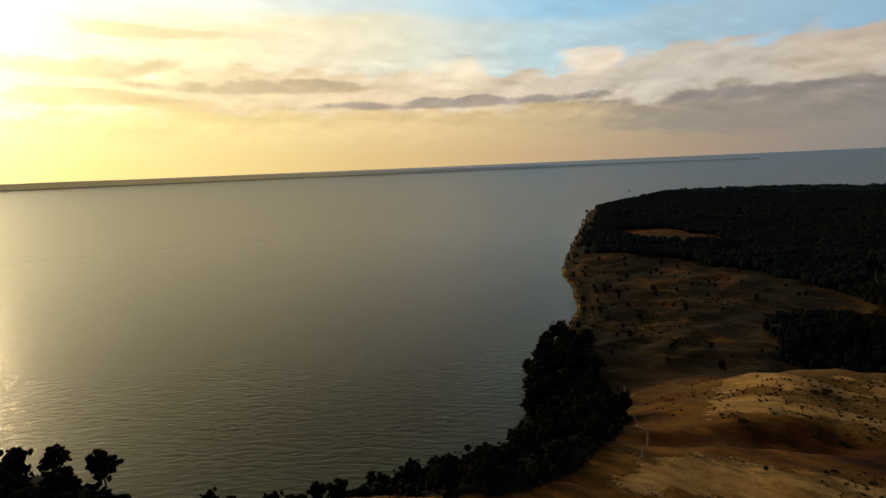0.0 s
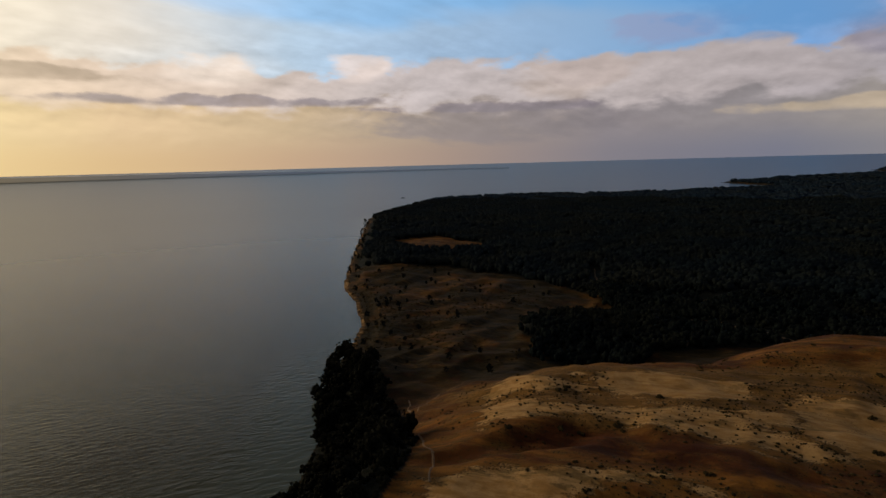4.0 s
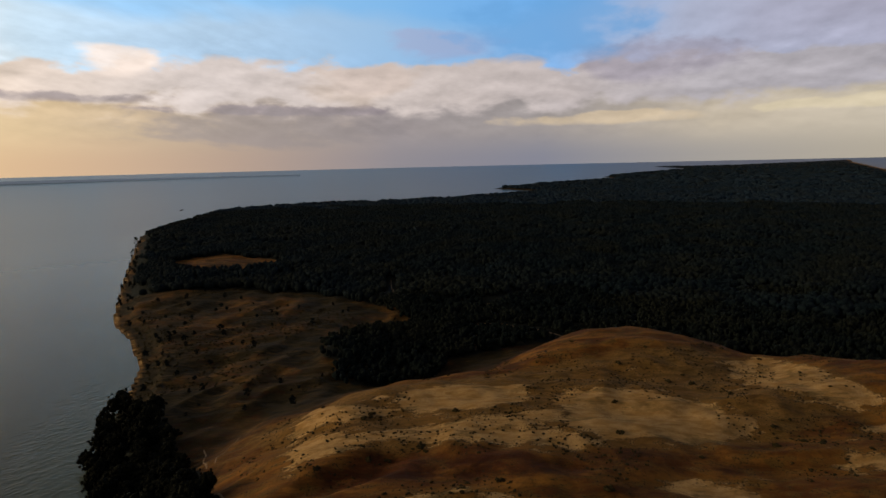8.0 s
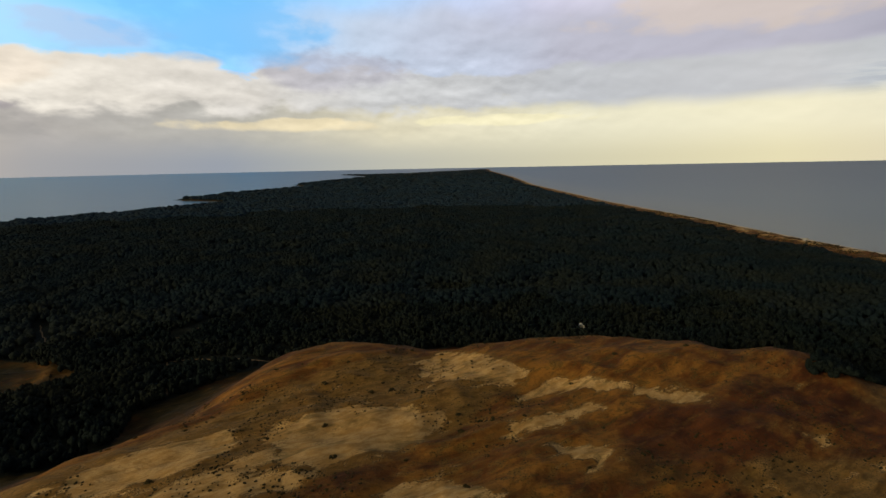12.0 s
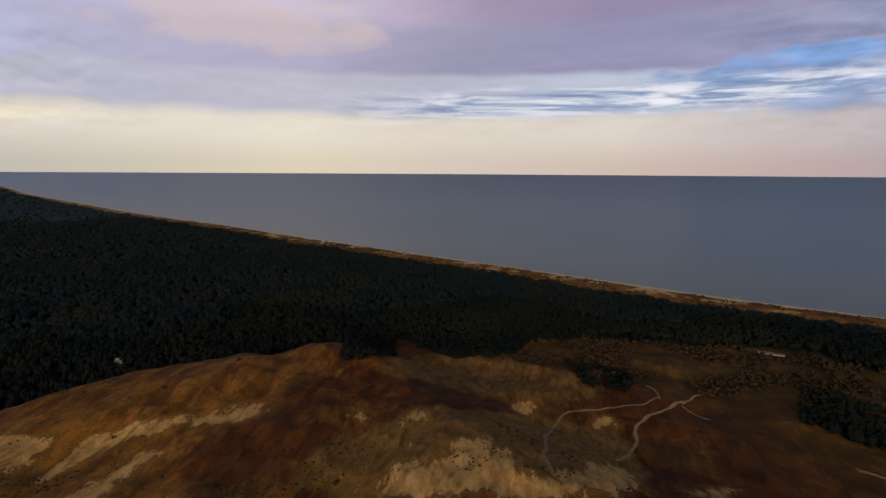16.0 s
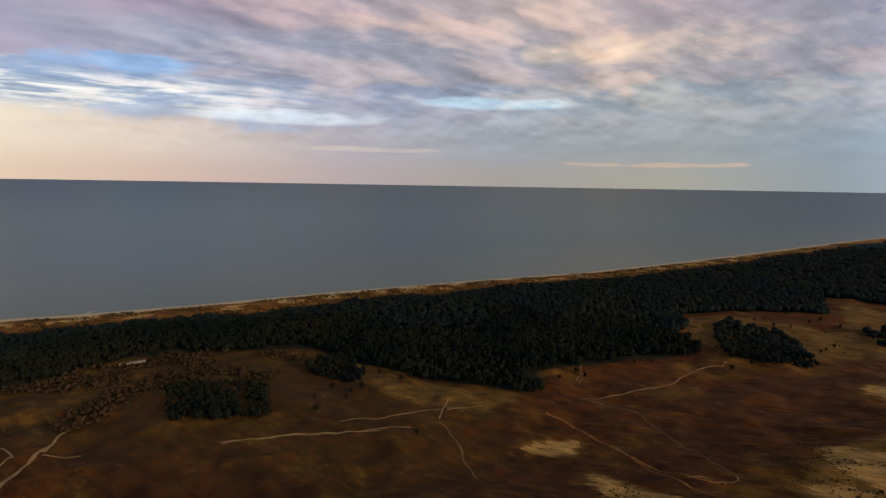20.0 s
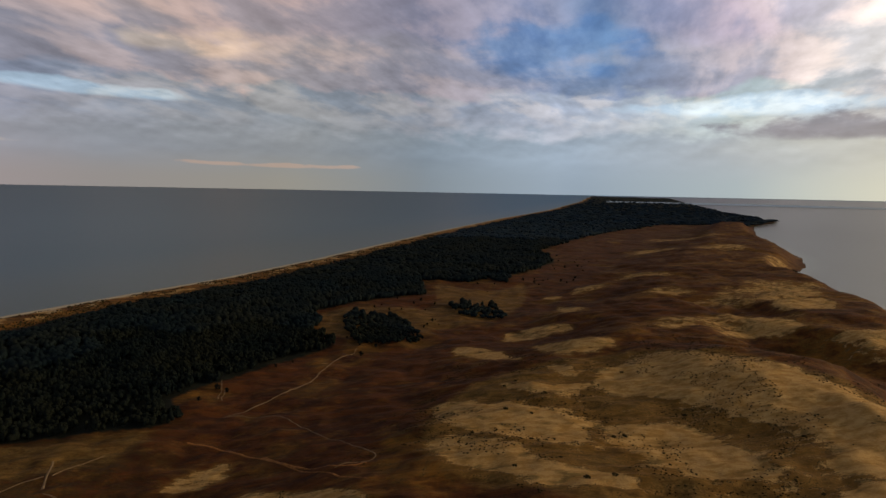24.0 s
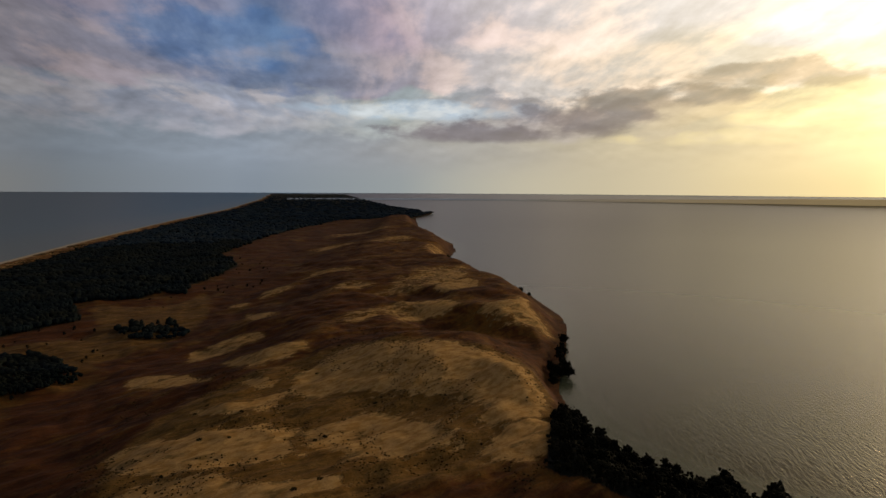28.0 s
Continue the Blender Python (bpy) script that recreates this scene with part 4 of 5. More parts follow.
x, y = scatter(rs, 300, 700, 20.0)
ok = inside(SCRUB, x, y) & ~wooded(x, y) & (lumps(x, y, 35, 3, 23) > 0.40)
x, y = x[ok], y[ok]
ob = joined("birch_scrub", np.stack([x, y], 1), 1.5 + 1.7 * rs.rand(len(x)), 2.5 + 3.0 * rs.rand(len(x)), M_SCRUB, rs, height(x, y)[0], 3)
tagged(ob, "bare brown birch scrub between dune and forest", "scrub", kind="stuff")


x, y = scatter(rs, 300, 800, 22.0)
dl = away(LAGOON, x, y)
ok = inside(OPEN, x, y) & inside(LAND, x, y) & (y > 300) & (lumps(x, y, 42, 3, 24) > 0.46 + 0.10 * smooth(dl, 10, 120))
x, y = x[ok], y[ok]
ob = joined("juniper_scrub", np.stack([x, y], 1), 0.6 + 1.3 * rs.rand(len(x)) ** 2, 0.7 + 1.6 * rs.rand(len(x)), M_BUSH, rs, np.maximum(height(x, y)[0], 0.2) - 0.2, 2)
tagged(ob, "low dark juniper scrub in patches on the heath", "scrub", kind="stuff")


x = rs.uniform(-1500, 1900, 60000)
y = np.interp(x, SEA[:, 0], SEA[:, 1]) + rs.uniform(20, 150, len(x))
ds = away(SEA, x, y)
ok = (ds > 34) & (ds < 112) & (lumps(x, y, 26, 3, 27) > 0.50 - 0.10 * smooth(ds, 70, 110)) & (rs.rand(len(x)) < 0.5)
x, y = x[ok], y[ok]
ob = joined("foredune_scrub", np.stack([x, y], 1), 0.5 + 1.3 * rs.rand(len(x)) ** 2, 0.6 + 1.2 * rs.rand(len(x)), M_BUSH, rs, height(x, y)[0] - 0.2)
tagged(ob, "low dark scrub and tufts on the sandy foredune", "scrub", kind="stuff")


# ---- trees that stand by themselves ----
def part(name, bm, mat, parent, label=""):
    me = bpy.data.meshes.new(name)
    bm.to_mesh(me)
    bm.free()
    me.materials.append(mat)
    ob = new(name, me)
    ob.parent = parent
    if label:
        ob["label"] = label
    return ob


def tube(bm, points, radii, sides=6):
    """A tapering limb through the points."""
    rows = []
    for i, (p, r) in enumerate(zip(points, radii)):
        ahead = (Vector(points[min(i + 1, len(points) - 1)]) - Vector(points[max(i - 1, 0)])).normalized()
        turn = ahead.to_track_quat("Z", "Y").to_matrix()
        rows.append([bm.verts.new(Vector(p) + turn @ Vector((r * cos(2 * pi * k / sides), r * sin(2 * pi * k / sides), 0))) for k in range(sides)])
    for a, b in zip(rows, rows[1:]):
        for k in range(sides):
            bm.faces.new((a[k], a[(k + 1) % sides], b[(k + 1) % sides], b[k]))


def clump(bm, rnd, at, r, flat=0.75):
    """A torn ball of leaves."""
    m = Matrix.Translation(at) @ Euler((rnd.random() * 6, rnd.random() * 6, rnd.random() * 6)).to_matrix().to_4x4() @ Matrix.Diagonal((r, r, r * flat, 1))
    made = bmesh.ops.create_icosphere(bm, subdivisions=1, radius=1.0, matrix=m)["verts"]
    for v in made:
        v.co = Vector(at) + (v.co - Vector(at)) * (0.7 + 0.6 * rnd.random())


def tree(kind, seed, tall, wide, mat, clumps, label, trunk_part=0.3, upright=1.0):
    """Trunk, limbs and a crown of many clumps, standing at the world's middle."""
    rnd = random.Random(seed)
    root = new(kind)
    bm = bmesh.new()
    lean = Vector((rnd.uniform(-0.06, 0.06), rnd.uniform(-0.06, 0.06), 0)) * tall
    spine = [lean * (k / 5) ** 2 + Vector((0, 0, tall * 0.85 * k / 5 - 0.6)) for k in range(6)]
    tube(bm, spine, [tall * 0.022 * (1.15 - k / 5) for k in range(6)], 7)
    tips = []
    for k in range(9):
        a, h = k * 2.4 + rnd.random(), trunk_part + (0.85 - trunk_part) * (k + 0.5) / 9
        base = lean * h * h + Vector((0, 0, tall * 0.85 * h))
        reach = wide * (1.0 - 0.55 * abs(h - 0.45) * 2) * rnd.uniform(0.65, 0.95)
        tip = base + Vector((cos(a) * reach, sin(a) * reach, tall * rnd.uniform(0.04, 0.16)))
        tube(bm, [base, base.lerp(tip, 0.5) + Vector((0, 0, -0.02 * tall)), tip], [tall * 0.009, tall * 0.006, tall * 0.002], 5)
        tips.append((base, tip))
    part("trunk", bm, M_BARK, root, "dark grey-brown trunk with bare limbs")
    bm = bmesh.new()
    for k in range(clumps):
        base, tip = tips[k % len(tips)]
        at = base.lerp(tip, rnd.uniform(0.35, 1.05)) + Vector((rnd.gauss(0, 1), rnd.gauss(0, 1), rnd.gauss(0.4, 0.8))) * wide * 0.22
        if k % 5 == 0:
            at = lean + Vector((rnd.gauss(0, 1) * wide * 0.25, rnd.gauss(0, 1) * wide * 0.25, tall * rnd.uniform(0.72, 0.98)))
        clump(bm, rnd, at, wide * rnd.uniform(0.13, 0.27), 0.7 * upright)
    part("crown", bm, mat, root)
    return tagged(root, label, "tree")


def stand(models, spots, group, rnd, low=0.75, high=1.25, sink=0.3):
    """Copies of the models at the spots, turned and scaled at random; the models themselves take the first spots."""
    x, y = np.array([p[0] for p in spots], float), np.array([p[1] for p in spots], float)
    z = height(x, y)[0]
    for k, (a, b, c) in enumerate(zip(x, y, z)):
        s = rnd.uniform(low, high) * (spots[k][2] if len(spots[k]) > 2 else 1.0)
        m = pose(a, b, max(c, 0.3) - sink, 0, 0, rnd.uniform(-1, 337)) @ Matrix.Diagonal((s, s, s * rnd.uniform(0.9, 1.1), 1))
        ob = models[k % len(models)]
        ob = copy_thing(ob, Matrix()) if k >= len(models) else ob
        ob.matrix_basis = m
        tagged(ob, group=group)


def sown(rs, poly, count, gap):
    """Random spots inside an outline, no two closer than gap."""
    lo, hi = poly.min(0), poly.max(0)
    out = []
    for _ in range(count * 40):
        p = lo + rs.rand(2) * (hi - lo)
        if inside(poly, np.array([p[0]]), np.array([p[1]]))[0] and all((p[0] - q[0]) ** 2 + (p[1] - q[1]) ** 2 > gap * gap for q in out):
            out.append(tuple(p))
            if len(out) == count:
                break
    return out


rnd = random.Random(5)
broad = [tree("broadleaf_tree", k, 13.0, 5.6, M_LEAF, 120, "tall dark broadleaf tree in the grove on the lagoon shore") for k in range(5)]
spots = [(*p, 0.62 if p[0] < 25 else 0.8) for p in sown(rs, GROVE_NORTH, 160, 6.0)] + [(*p, 0.8) for p in sown(rs, GROVE_SOUTH, 105, 7.0)]
spots += [(-193, 218, 1.0), (-177, 223, 1.05), (-149, 212, 1.1), (-184, 208, 1.0), (-162, 202, 1.1), (-541, 13, 1), (-536, 7, 0.8), (-531, 0, 0.9), (-548, 7, 0.7), (-427, 17, 0.85), (-419, 21, 0.75), (-435, 13, 0.6)]
spots += [(*p, 0.8) for p in sown(rs, np.array(((-562, -11), (-610, 8), (-536, 13), (-503, -3)), float), 16, 5.0)]
spots += [(-1156, -160, 0.8), (-1122, -143, 0.7), (-1092, -125, 0.8), (-1058, -103, 0.9), (-1025, -84, 0.7), (-995, -66, 0.8), (-967, -49, 0.8), (-1470, -302, 1), (-1458, -296, 0.9), (-680, 12, 0.8), (-657, 9, 1), (-634, 7, 0.9), (-617, 3, 0.8)]
stand(broad, spots, "trees along the lagoon shore", rnd)

x, y = scatter(rs, 80, 560, 9.0)
ok = inside(GROVE_NORTH, x, y) | inside(GROVE_SOUTH, x, y)
x, y = x[ok], y[ok]
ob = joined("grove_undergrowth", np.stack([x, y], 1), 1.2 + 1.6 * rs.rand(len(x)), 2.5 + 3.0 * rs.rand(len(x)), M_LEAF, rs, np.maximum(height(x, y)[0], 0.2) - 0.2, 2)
tagged(ob, "dark thicket under the trees of the lagoon shore", "thicket", kind="stuff")

pines = [tree("lone_pine", 20 + k, 6.5, 2.6, M_PINE, 60, "small dark pine standing alone on the open heath", 0.15, 1.2) for k in range(4)]
spots = [(157, 509), (152, 467), (182, 445), (188, 437), (130, 389), (124, 358), (152, 416), (169, 495), (264, 520), (276, 495), (311, 484), (245, 606), (239, 648), (155, 550), (148, 494), (118, 366), (114, 338),
         (165, 327), (169, 310), (190, 315), (201, 318), (185, 577), (171, 576), (326, 399), (313, 370), (102, 327), (97, 374), (-12, -345, 0.9), (59, -390, 1.2), (-172, -451, 0.9), (-167, -458), (-145, -442, 0.8)]
spots += sown(rs, np.array([(111, 356), (149, 656), (215, 647), (317, 524), (317, 402), (214, 374), (167, 280), (102, 281)], float), 40, 9.0)
spots += sown(rs, np.array([(89, 403), (116, 449), (136, 543), (140, 618), (154, 609), (149, 525), (130, 440), (100, 374)], float), 14, 6.0)
spots += sown(rs, np.array([(-30, -447), (72, -535), (99, -496), (69, -418), (8, -409)], float), 14, 8.0)
spots += sown(rs, np.array([(-175, -481), (-308, -491), (-500, -656), (-598, -642), (-497, -482), (-280, -446)], float), 26, 12.0)
spots += sown(rs, np.array([(-660, -612), (-758, -674), (-1142, -743), (-1325, -878), (-1246, -685), (-896, -553)], float), 30, 16.0)
spots += sown(rs, np.array([(134, 618), (165, 727), (223, 917), (361, 1375), (373, 1371), (238, 914), (182, 724), (151, 618)], float), 60, 5.0)
stand(pines, spots, "pines scattered over the heath", rnd, 0.35, 1.1)


# ---- bushes and tufts on the dunes ----
def bush(seed):
    r = random.Random(seed)
    bm = bmesh.new()
    for k in range(22):
        a, o = r.random() * 2 * pi, math.sqrt(r.random()) * 1.7
        clump(bm, r, Vector((cos(a) * o, sin(a) * o * 0.75, 0.15 + 0.9 * r.random() * (1 - o / 2.4))), r.uniform(0.35, 0.7), 0.8)
    me = bpy.data.meshes.new("willow_bush")
    bm.to_mesh(me)
    bm.free()
    me.materials.append(M_BUSH)
    return tagged(new("willow_bush", me), "low rounded dark willow bush on the dune slope", "bush")


bushes = [bush(40 + k) for k in range(4)]
spots = [(135, 185), (231, 35), (436, 148, 1.5), (207, 134), (271, 106), (132, 148, 1.2), (131, 144), (118, 152, 1.2), (257, 54), (156, 79, 1.2), (133, 108), (116, 125), (258, 20), (94, 164), (271, 135), (255, 42), (255, 35), (208, 67), (192, 37), (137, 187), (364, -76), (343, -30), (225, 113), (-292, -148), (-228, -218), (-234, -125), (-208, -170), (178, -167), (180, -159)]
spots += sown(rs, np.array([(54, 110), (128, 230), (229, 212), (358, 138), (369, -18), (236, -119), (109, 37)], float), 34, 12.0)
spots += sown(rs, np.array([(-161, -81), (-345, -30), (-514, -39), (-619, -129), (-456, -297), (-242, -238)], float), 24, 12.0)
stand(bushes, spots, "bushes on the dunes", rnd, 0.5, 1.1, 0.1)

x, y = scatter(rs, 60, 620, 7.0)
tufty = lumps(x, y, 26, 3, 31)
keep = (height(x, y)[4] > 0.35) & (tufty > 0.64 - 0.10 * patches(x, y, PALE, 12.0)) & (rs.rand(len(x)) < 0.8)
x, y, tufty = x[keep], y[keep], tufty[keep]
ob = joined("marram_tufts", np.stack([x, y], 1), 0.25 + 0.6 * rs.rand(len(x)) ** 2, 0.3 + 0.5 * rs.rand(len(x)), M_BUSH, rs, height(x, y)[0] - 0.15)
tagged(ob, "scattered tufts of dark marram grass on the dune sand", "grass", kind="stuff")


# ---- paths ----
def footpath(name, line, width, mat, label, lift=0.22):
    """A trodden strip that follows the ground."""
    line = np.array(line, float)
    for _ in range(2):  # round the corners
        a, b = line[:-1], line[1:]
        line = np.concatenate([line[:1], np.stack([a * 0.75 + b * 0.25, a * 0.25 + b * 0.75], 1).reshape(-1, 2), line[-1:]])
    seg = np.hypot(*np.diff(line, axis=0).T)
    s = np.concatenate([[0], np.cumsum(seg)])
    k = np.linspace(0, s[-1], max(int(s[-1] / 1.5), 4))
    x, y = np.interp(k, s, line[:, 0]), np.interp(k, s, line[:, 1])
    nx, ny = -np.gradient(y), np.gradient(x)
    n = np.maximum(np.hypot(nx, ny), 1e-6)
    w = 0.75 * width * (0.5 + 0.9 * lumps(k, k * 0 + width, 9, 3, 41)) / 2
    sway = 4.0 * (lumps(k, k * 0 + 7 * width, 16, 2, 42) - 0.5)
    cols = []
    for f in (-1, -0.5, 0, 0.5, 1):
        px, py = x + nx / n * (f * w + sway), y + ny / n * (f * w + sway)
        cols.append((px, py, height(px, py)[0] + lift - 0.28 * abs(f)))
    bm = bmesh.new()
    rows = [[bm.verts.new((c[0][i], c[1][i], c[2][i])) for c in cols] for i in range(len(k))]
    for a, b in zip(rows, rows[1:]):
        for i in range(4):
            bm.faces.new((a[i], a[i + 1], b[i + 1], b[i]))
    me = bpy.data.meshes.new(name)
    bm.to_mesh(me)
    bm.free()
    me.materials.append(mat)
    return tagged(new(name, me), label, "path", kind="structure")


TRACK = "pale sandy track trodden through the heath"
TRACKS_EAST = (
    (3.4, ((175, -169), (199, -189), (232, -224), (253, -255), (258, -270), (241, -298), (232, -316), (230, -334))),
    (3.8, ((195, -241), (196, -259), (204, -274), (216, -286), (218, -307), (218, -333), (217, -344))),
    (3.0, ((217, -339), (220, -369), (222, -402))),
    (1.6, ((243, -460), (254, -503))),
    (2.2, ((215, -336), (205, -336), (195, -340))),
    (2.0, ((228, -333), (242, -346), (249, -345))),
    (1.8, ((113, -344), (68, -358), (37, -355), (12, -351))),
    (1.5, ((41, -370), (9, -377), (-16, -387), (-33, -384))),
)
TRACKS_SOUTH = (
    (2.2, ((-40, -402), (-36, -388), (-30, -370))),
    (1.5, ((-37, -381), (-53, -389), (-66, -391))),
    (1.3, ((-29, -364), (-38, -344), (-40, -320), (-42, -285))),
    (1.8, ((115, -346), (94, -349), (66, -356), (25, -353), (-9, -357))),
    (2.0, ((-148, -402), (-183, -405), (-222, -416), (-247, -430), (-283, -457), (-327, -473))),
    (1.3, ((-151, -401), (-179, -372), (-179, -337), (-176, -305), (-179, -258), (-174, -246), (-149, -253))),
    (1.2, ((-160, -439), (-172, -462), (-179, -478))),
    (1.2, ((-161, -434), (-172, -457))),
)
TRACKS_NORTH = (
    (1.4, ((94, 280), (82, 242))),
    (1.4, ((69, 196), (66, 181), (66, 170), (63, 163), (54, 142))),
    (1.2, ((86, 241), (98, 260), (109, 269))),
    (2.6, ((371, 327), (380, 300), (376, 261), (386, 238))),
    (1.8, ((368, 327), (309, 277))),
    (2.0, ((413, 370), (437, 357), (476, 365))),
    (1.6, ((437, 541), (387, 474), (376, 458))),
)
for w, line in TRACKS_EAST + TRACKS_SOUTH + TRACKS_NORTH:
    footpath("footpath", line, w, M_TRACK, TRACK)
for line, w in ((((-112, -376), (-124, -358), (-132, -325), (-140, -291), (-149, -254), (-165, -244)), 2.6), (((-136, -316), (-141, -278), (-144, -246), (-150, -223)), 1.7)):
    footpath("sand_scar", line, w, M_SCAR, "rust-coloured eroded scar in the heath")


# ---- far shore, boat, beach stairs, platform ----
def far_shore():
    n, rr = 240, np.random.RandomState(9)
    az = np.radians(np.linspace(118, -30, n))
    ends = smooth(np.arange(n) / n, 0.15, 0.42) * (1 - smooth(np.arange(n) / n, 0.55, 1.0))
    prof = 14 + 121 * ends * (0.6 + 0.8 * lumps(np.arange(n) * 1.0, np.zeros(n), 22, 4, 51))
    bm = bmesh.new()
    rows = []
    for r, h in ((14500.0, 0 * prof), (14600.0, prof * 0.55), (17500.0, prof)):
        x, y, z = drawn_in(HUB[0] - r * np.sin(az), HUB[1] + r * np.cos(az), h + 0 * az)
        rows.append([bm.verts.new(p) for p in zip(x, y, z)])
    for a, b in zip(rows, rows[1:]):
        for i in range(n - 1):
            bm.faces.new((a[i], a[i + 1], b[i + 1], b[i]))
    me = bpy.data.meshes.new("far_shore")
    bm.to_mesh(me)
    bm.free()
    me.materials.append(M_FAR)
    tagged(new("far_shore", me), "low hazy mainland shore across the lagoon", "shore", kind="structure")


far_shore()


def box(bm, lo, hi):
    bmesh.ops.create_cube(bm, size=1.0, matrix=Matrix.Translation((Vector(lo) + Vector(hi)) / 2) @ Matrix.Diagonal((*(Vector(hi) - Vector(lo)), 1)))


def boat(x, y, turn):
    root = new("fishing_boat")
    bm = bmesh.new()
    rows = []
    for k in range(9):
        u = k / 8 * 2 - 1
        w = 2.6 * (1 - max(u, 0) ** 2.2) * (0.85 + 0.15 * (1 + u))
        lift = 0.9 * max(u, 0) ** 2
        rows.append([bm.verts.new((u * 10, s * w * f, h + lift)) for s, f, h in ((-1, 1, 1.6), (-1, 0.75, 0.2), (-1, 0.1, -0.8), (1, 0.1, -0.8), (1, 0.75, 0.2), (1, 1, 1.6))])
    for a, b in zip(rows, rows[1:]):
        for i in range(5):
            bm.faces.new((a[i], a[i + 1], b[i + 1], b[i]))
        bm.faces.new((a[5], a[0], b[0], b[5]))
    bm.faces.new(rows[0])
    part("hull", bm, M_DARK, root)
    bm = bmesh.new()
    box(bm, (-4, -1.5, 1.5), (1, 1.5, 4.0))
    bmesh.ops.bevel(bm, geom=bm.edges[:], offset=0.15, segments=2)
    cabin = part("cabin", bm, M_DARK, root)
    for k in range(3):
        bm = bmesh.new()
        box(bm, (-3.4 + 1.5 * k, -1.53, 2.6), (-2.5 + 1.5 * k, -1.49, 3.3))
        part("window", bm, M_PLASTER, cabin)
    bm = bmesh.new()
    tube(bm, [(2, 0, 1.4), (2, 0, 8.5)], [0.12, 0.06])
    part("mast", bm, M_DARK, root)
    root.matrix_basis = pose(x, y, 0, 0, 0, turn)
    tagged(root, "small dark fishing boat lying on the lagoon", "boat")


boat(757, 2212, 20)


def platform():
    root = new("viewing_platform")
    z = float(height(np.array([237.0]), np.array([-513.0]))[0][0])
    bm = bmesh.new()
    for k in range(30):
        box(bm, (k * 0.7, 0, 2.0), (k * 0.7 + 0.62, 4.0, 2.12))
    part("deck", bm, M_PLANK, root, "pale weathered plank deck")
    for k in range(7):
        for s in (0.2, 3.8):
            bm = bmesh.new()
            box(bm, (k * 3.4 + 0.1, s - 0.12, -1.0), (k * 3.4 + 0.34, s + 0.12, 2.0))
            part("post", bm, M_PLANK, root)
    for s in (0.1, 3.9):
        bm = bmesh.new()
        box(bm, (0, s - 0.06, 3.0), (21, s + 0.06, 3.14))
        for k in range(8):
            box(bm, (k * 2.98, s - 0.05, 2.1), (k * 2.98 + 0.12, s + 0.05, 3.0))
        part("railing", bm, M_PLANK, root)
    root.matrix_basis = pose(247, -508, z, 0, 0, 208)
    tagged(root, "long low weathered timber platform at the forest edge", "platform")


platform()


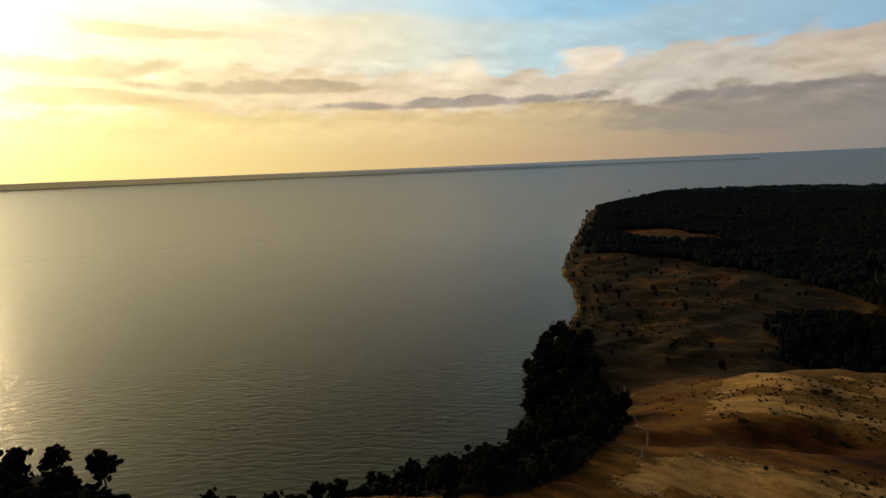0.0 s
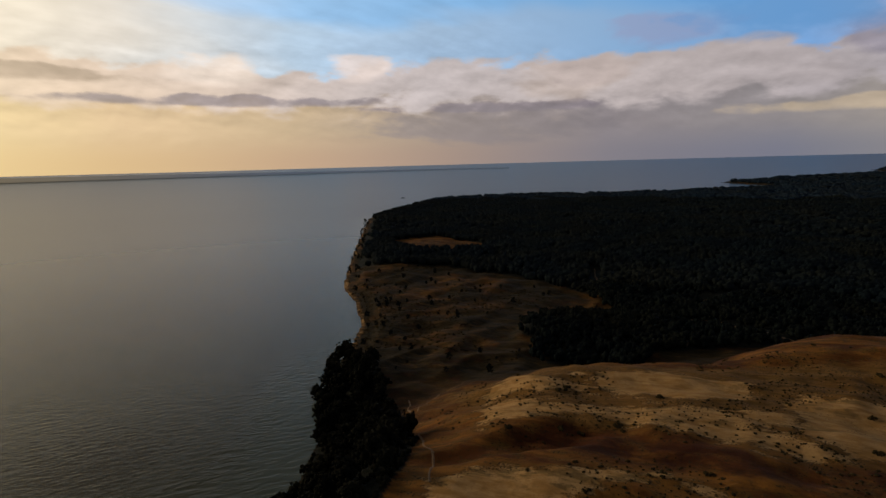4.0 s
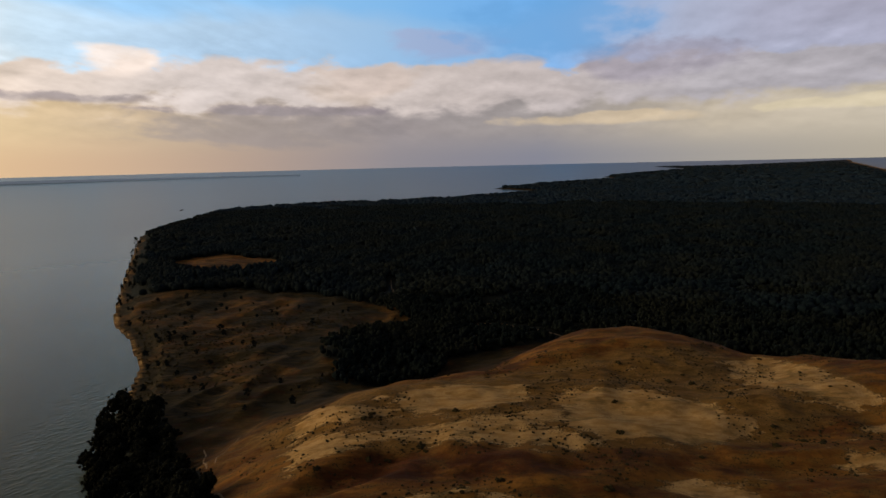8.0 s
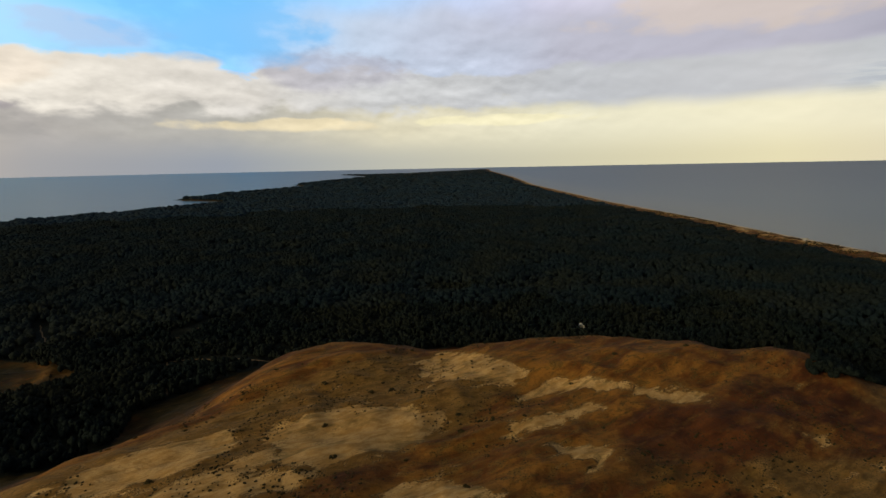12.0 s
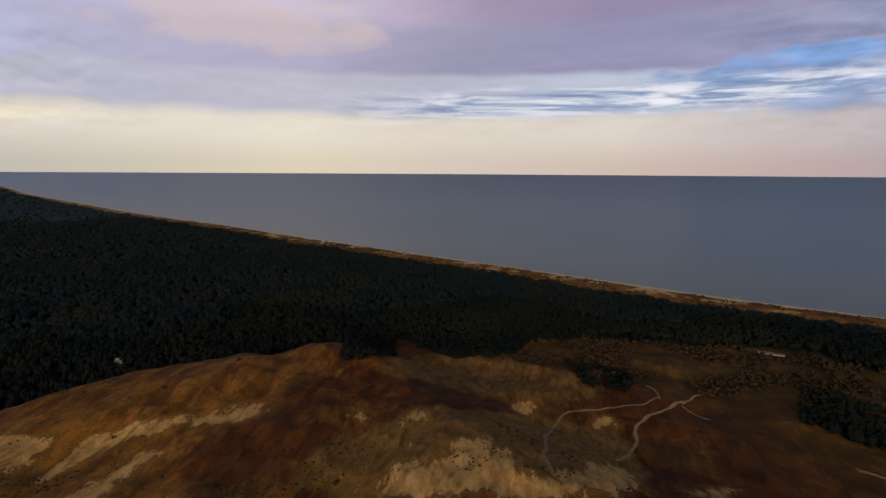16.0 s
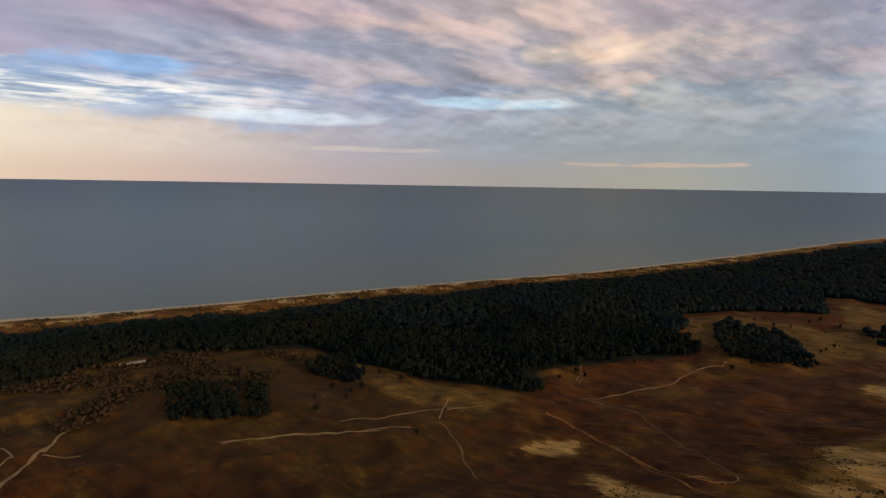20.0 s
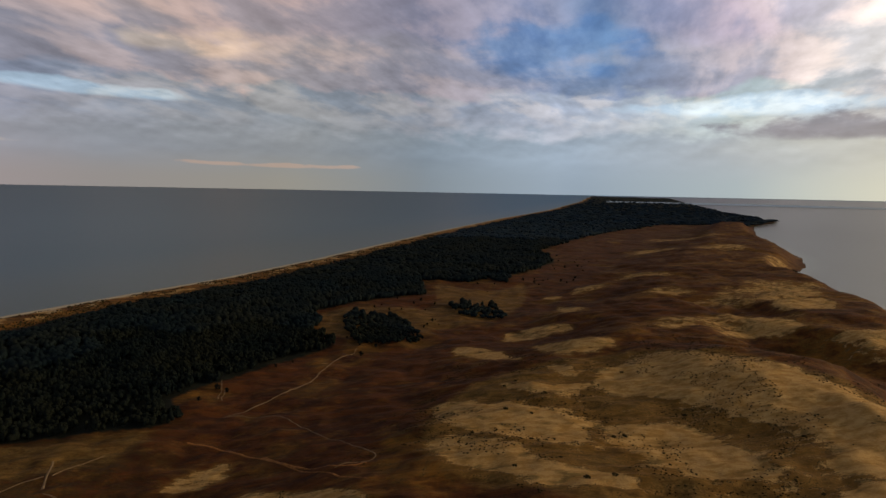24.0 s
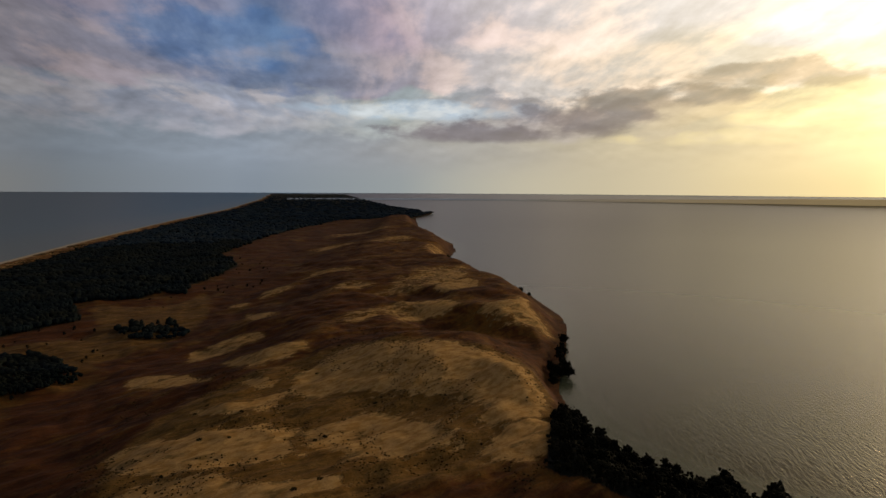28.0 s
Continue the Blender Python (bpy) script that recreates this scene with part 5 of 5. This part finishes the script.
def hut(x, y, turn, wide, deep, tall, label):
    root = new("hut")
    z = float(height(np.array([float(x)]), np.array([float(y)]))[0][0])
    bm = bmesh.new()
    box(bm, (-wide / 2, -deep / 2, -0.5), (wide / 2, deep / 2, tall))
    part("walls", bm, M_PLASTER, root)
    bm = bmesh.new()
    w, d = wide / 2 + 0.4, deep / 2 + 0.4
    lo = [bm.verts.new(p) for p in ((-w, -d, tall), (w, -d, tall), (w, d, tall), (-w, d, tall))]
    hi = [bm.verts.new(p) for p in ((-w, 0, tall + deep * 0.35), (w, 0, tall + deep * 0.35))]
    bm.faces.new(lo), bm.faces.new((lo[0], lo[1], hi[1], hi[0])), bm.faces.new((lo[2], lo[3], hi[0], hi[1]))
    bm.faces.new((lo[1], lo[2], hi[1])), bm.faces.new((lo[3], lo[0], hi[0]))
    part("roof", bm, M_PLASTER, root, "pale sheet roof")
    bm = bmesh.new()
    box(bm, (-0.5, -deep / 2 - 0.06, 0), (0.5, -deep / 2 + 0.02, 2.05))
    door = part("door", bm, M_DARK, root)
    bm = bmesh.new()
    box(bm, (0.34, -deep / 2 - 0.12, 0.95), (0.44, -deep / 2 - 0.06, 1.05))
    part("handle", bm, M_PLANK, door)
    for s in (-1, 1):
        bm = bmesh.new()
        for lo, hi in (((-0.5, 0.0), (0.5, 0.08)), ((-0.5, 0.92), (0.5, 1.0)), ((-0.5, 0.08), (-0.42, 0.92)), ((0.42, 0.08), (0.5, 0.92))):
            box(bm, (s * wide * 0.32 + lo[0], -deep / 2 - 0.05, 1.0 + lo[1]), (s * wide * 0.32 + hi[0], -deep / 2 + 0.02, 1.0 + hi[1]))
        frame_part = part("window", bm, M_PLANK, root, "weathered window frame")
        bm = bmesh.new()
        box(bm, (s * wide * 0.32 - 0.42, -deep / 2 - 0.02, 1.08), (s * wide * 0.32 + 0.42, -deep / 2 + 0.01, 1.92))
        part("pane", bm, M_DARK, frame_part)
    root.matrix_basis = pose(x, y, z, 0, 0, turn)
    tagged(root, label, "hut")


hut(1186, -455, 20, 9, 6, 3.4, "small white hut behind the foredune")
hut(515, -15, 60, 6, 5, 3.0, "small pale hut among the pines")
hut(522, 1, 10, 4, 3, 2.4, "little pale shed among the pines")


def stairs(x, y, turn, count):
    root = new("beach_stairs")
    z = float(height(np.array([float(x)]), np.array([float(y)]))[0][0])
    for k in range(count):
        bm = bmesh.new()
        box(bm, (-1.1, k * 0.5, k * 0.12 + 0.9), (1.1, k * 0.5 + 0.46, k * 0.12 + 0.96))
        part("tread", bm, M_PLANK, root)
    for s in (-1.1, 1.1):
        bm = bmesh.new()
        for k in range(0, count, 6):
            box(bm, (s - 0.06, k * 0.5, k * 0.12 - 0.6), (s + 0.06, k * 0.5 + 0.12, k * 0.12 + 2.0))
        tube(bm, [(s, 0, 1.9), (s, count * 0.5, count * 0.12 + 1.9)], [0.05, 0.05])
        part("handrail", bm, M_PLANK, root)
    root.matrix_basis = pose(x, y, z, 0, 0, turn)
    tagged(root, "pale timber steps over the foredune to the beach", "stairs")


stairs(371, -694, 150, 24)
stairs(83, -808, 155, 24)
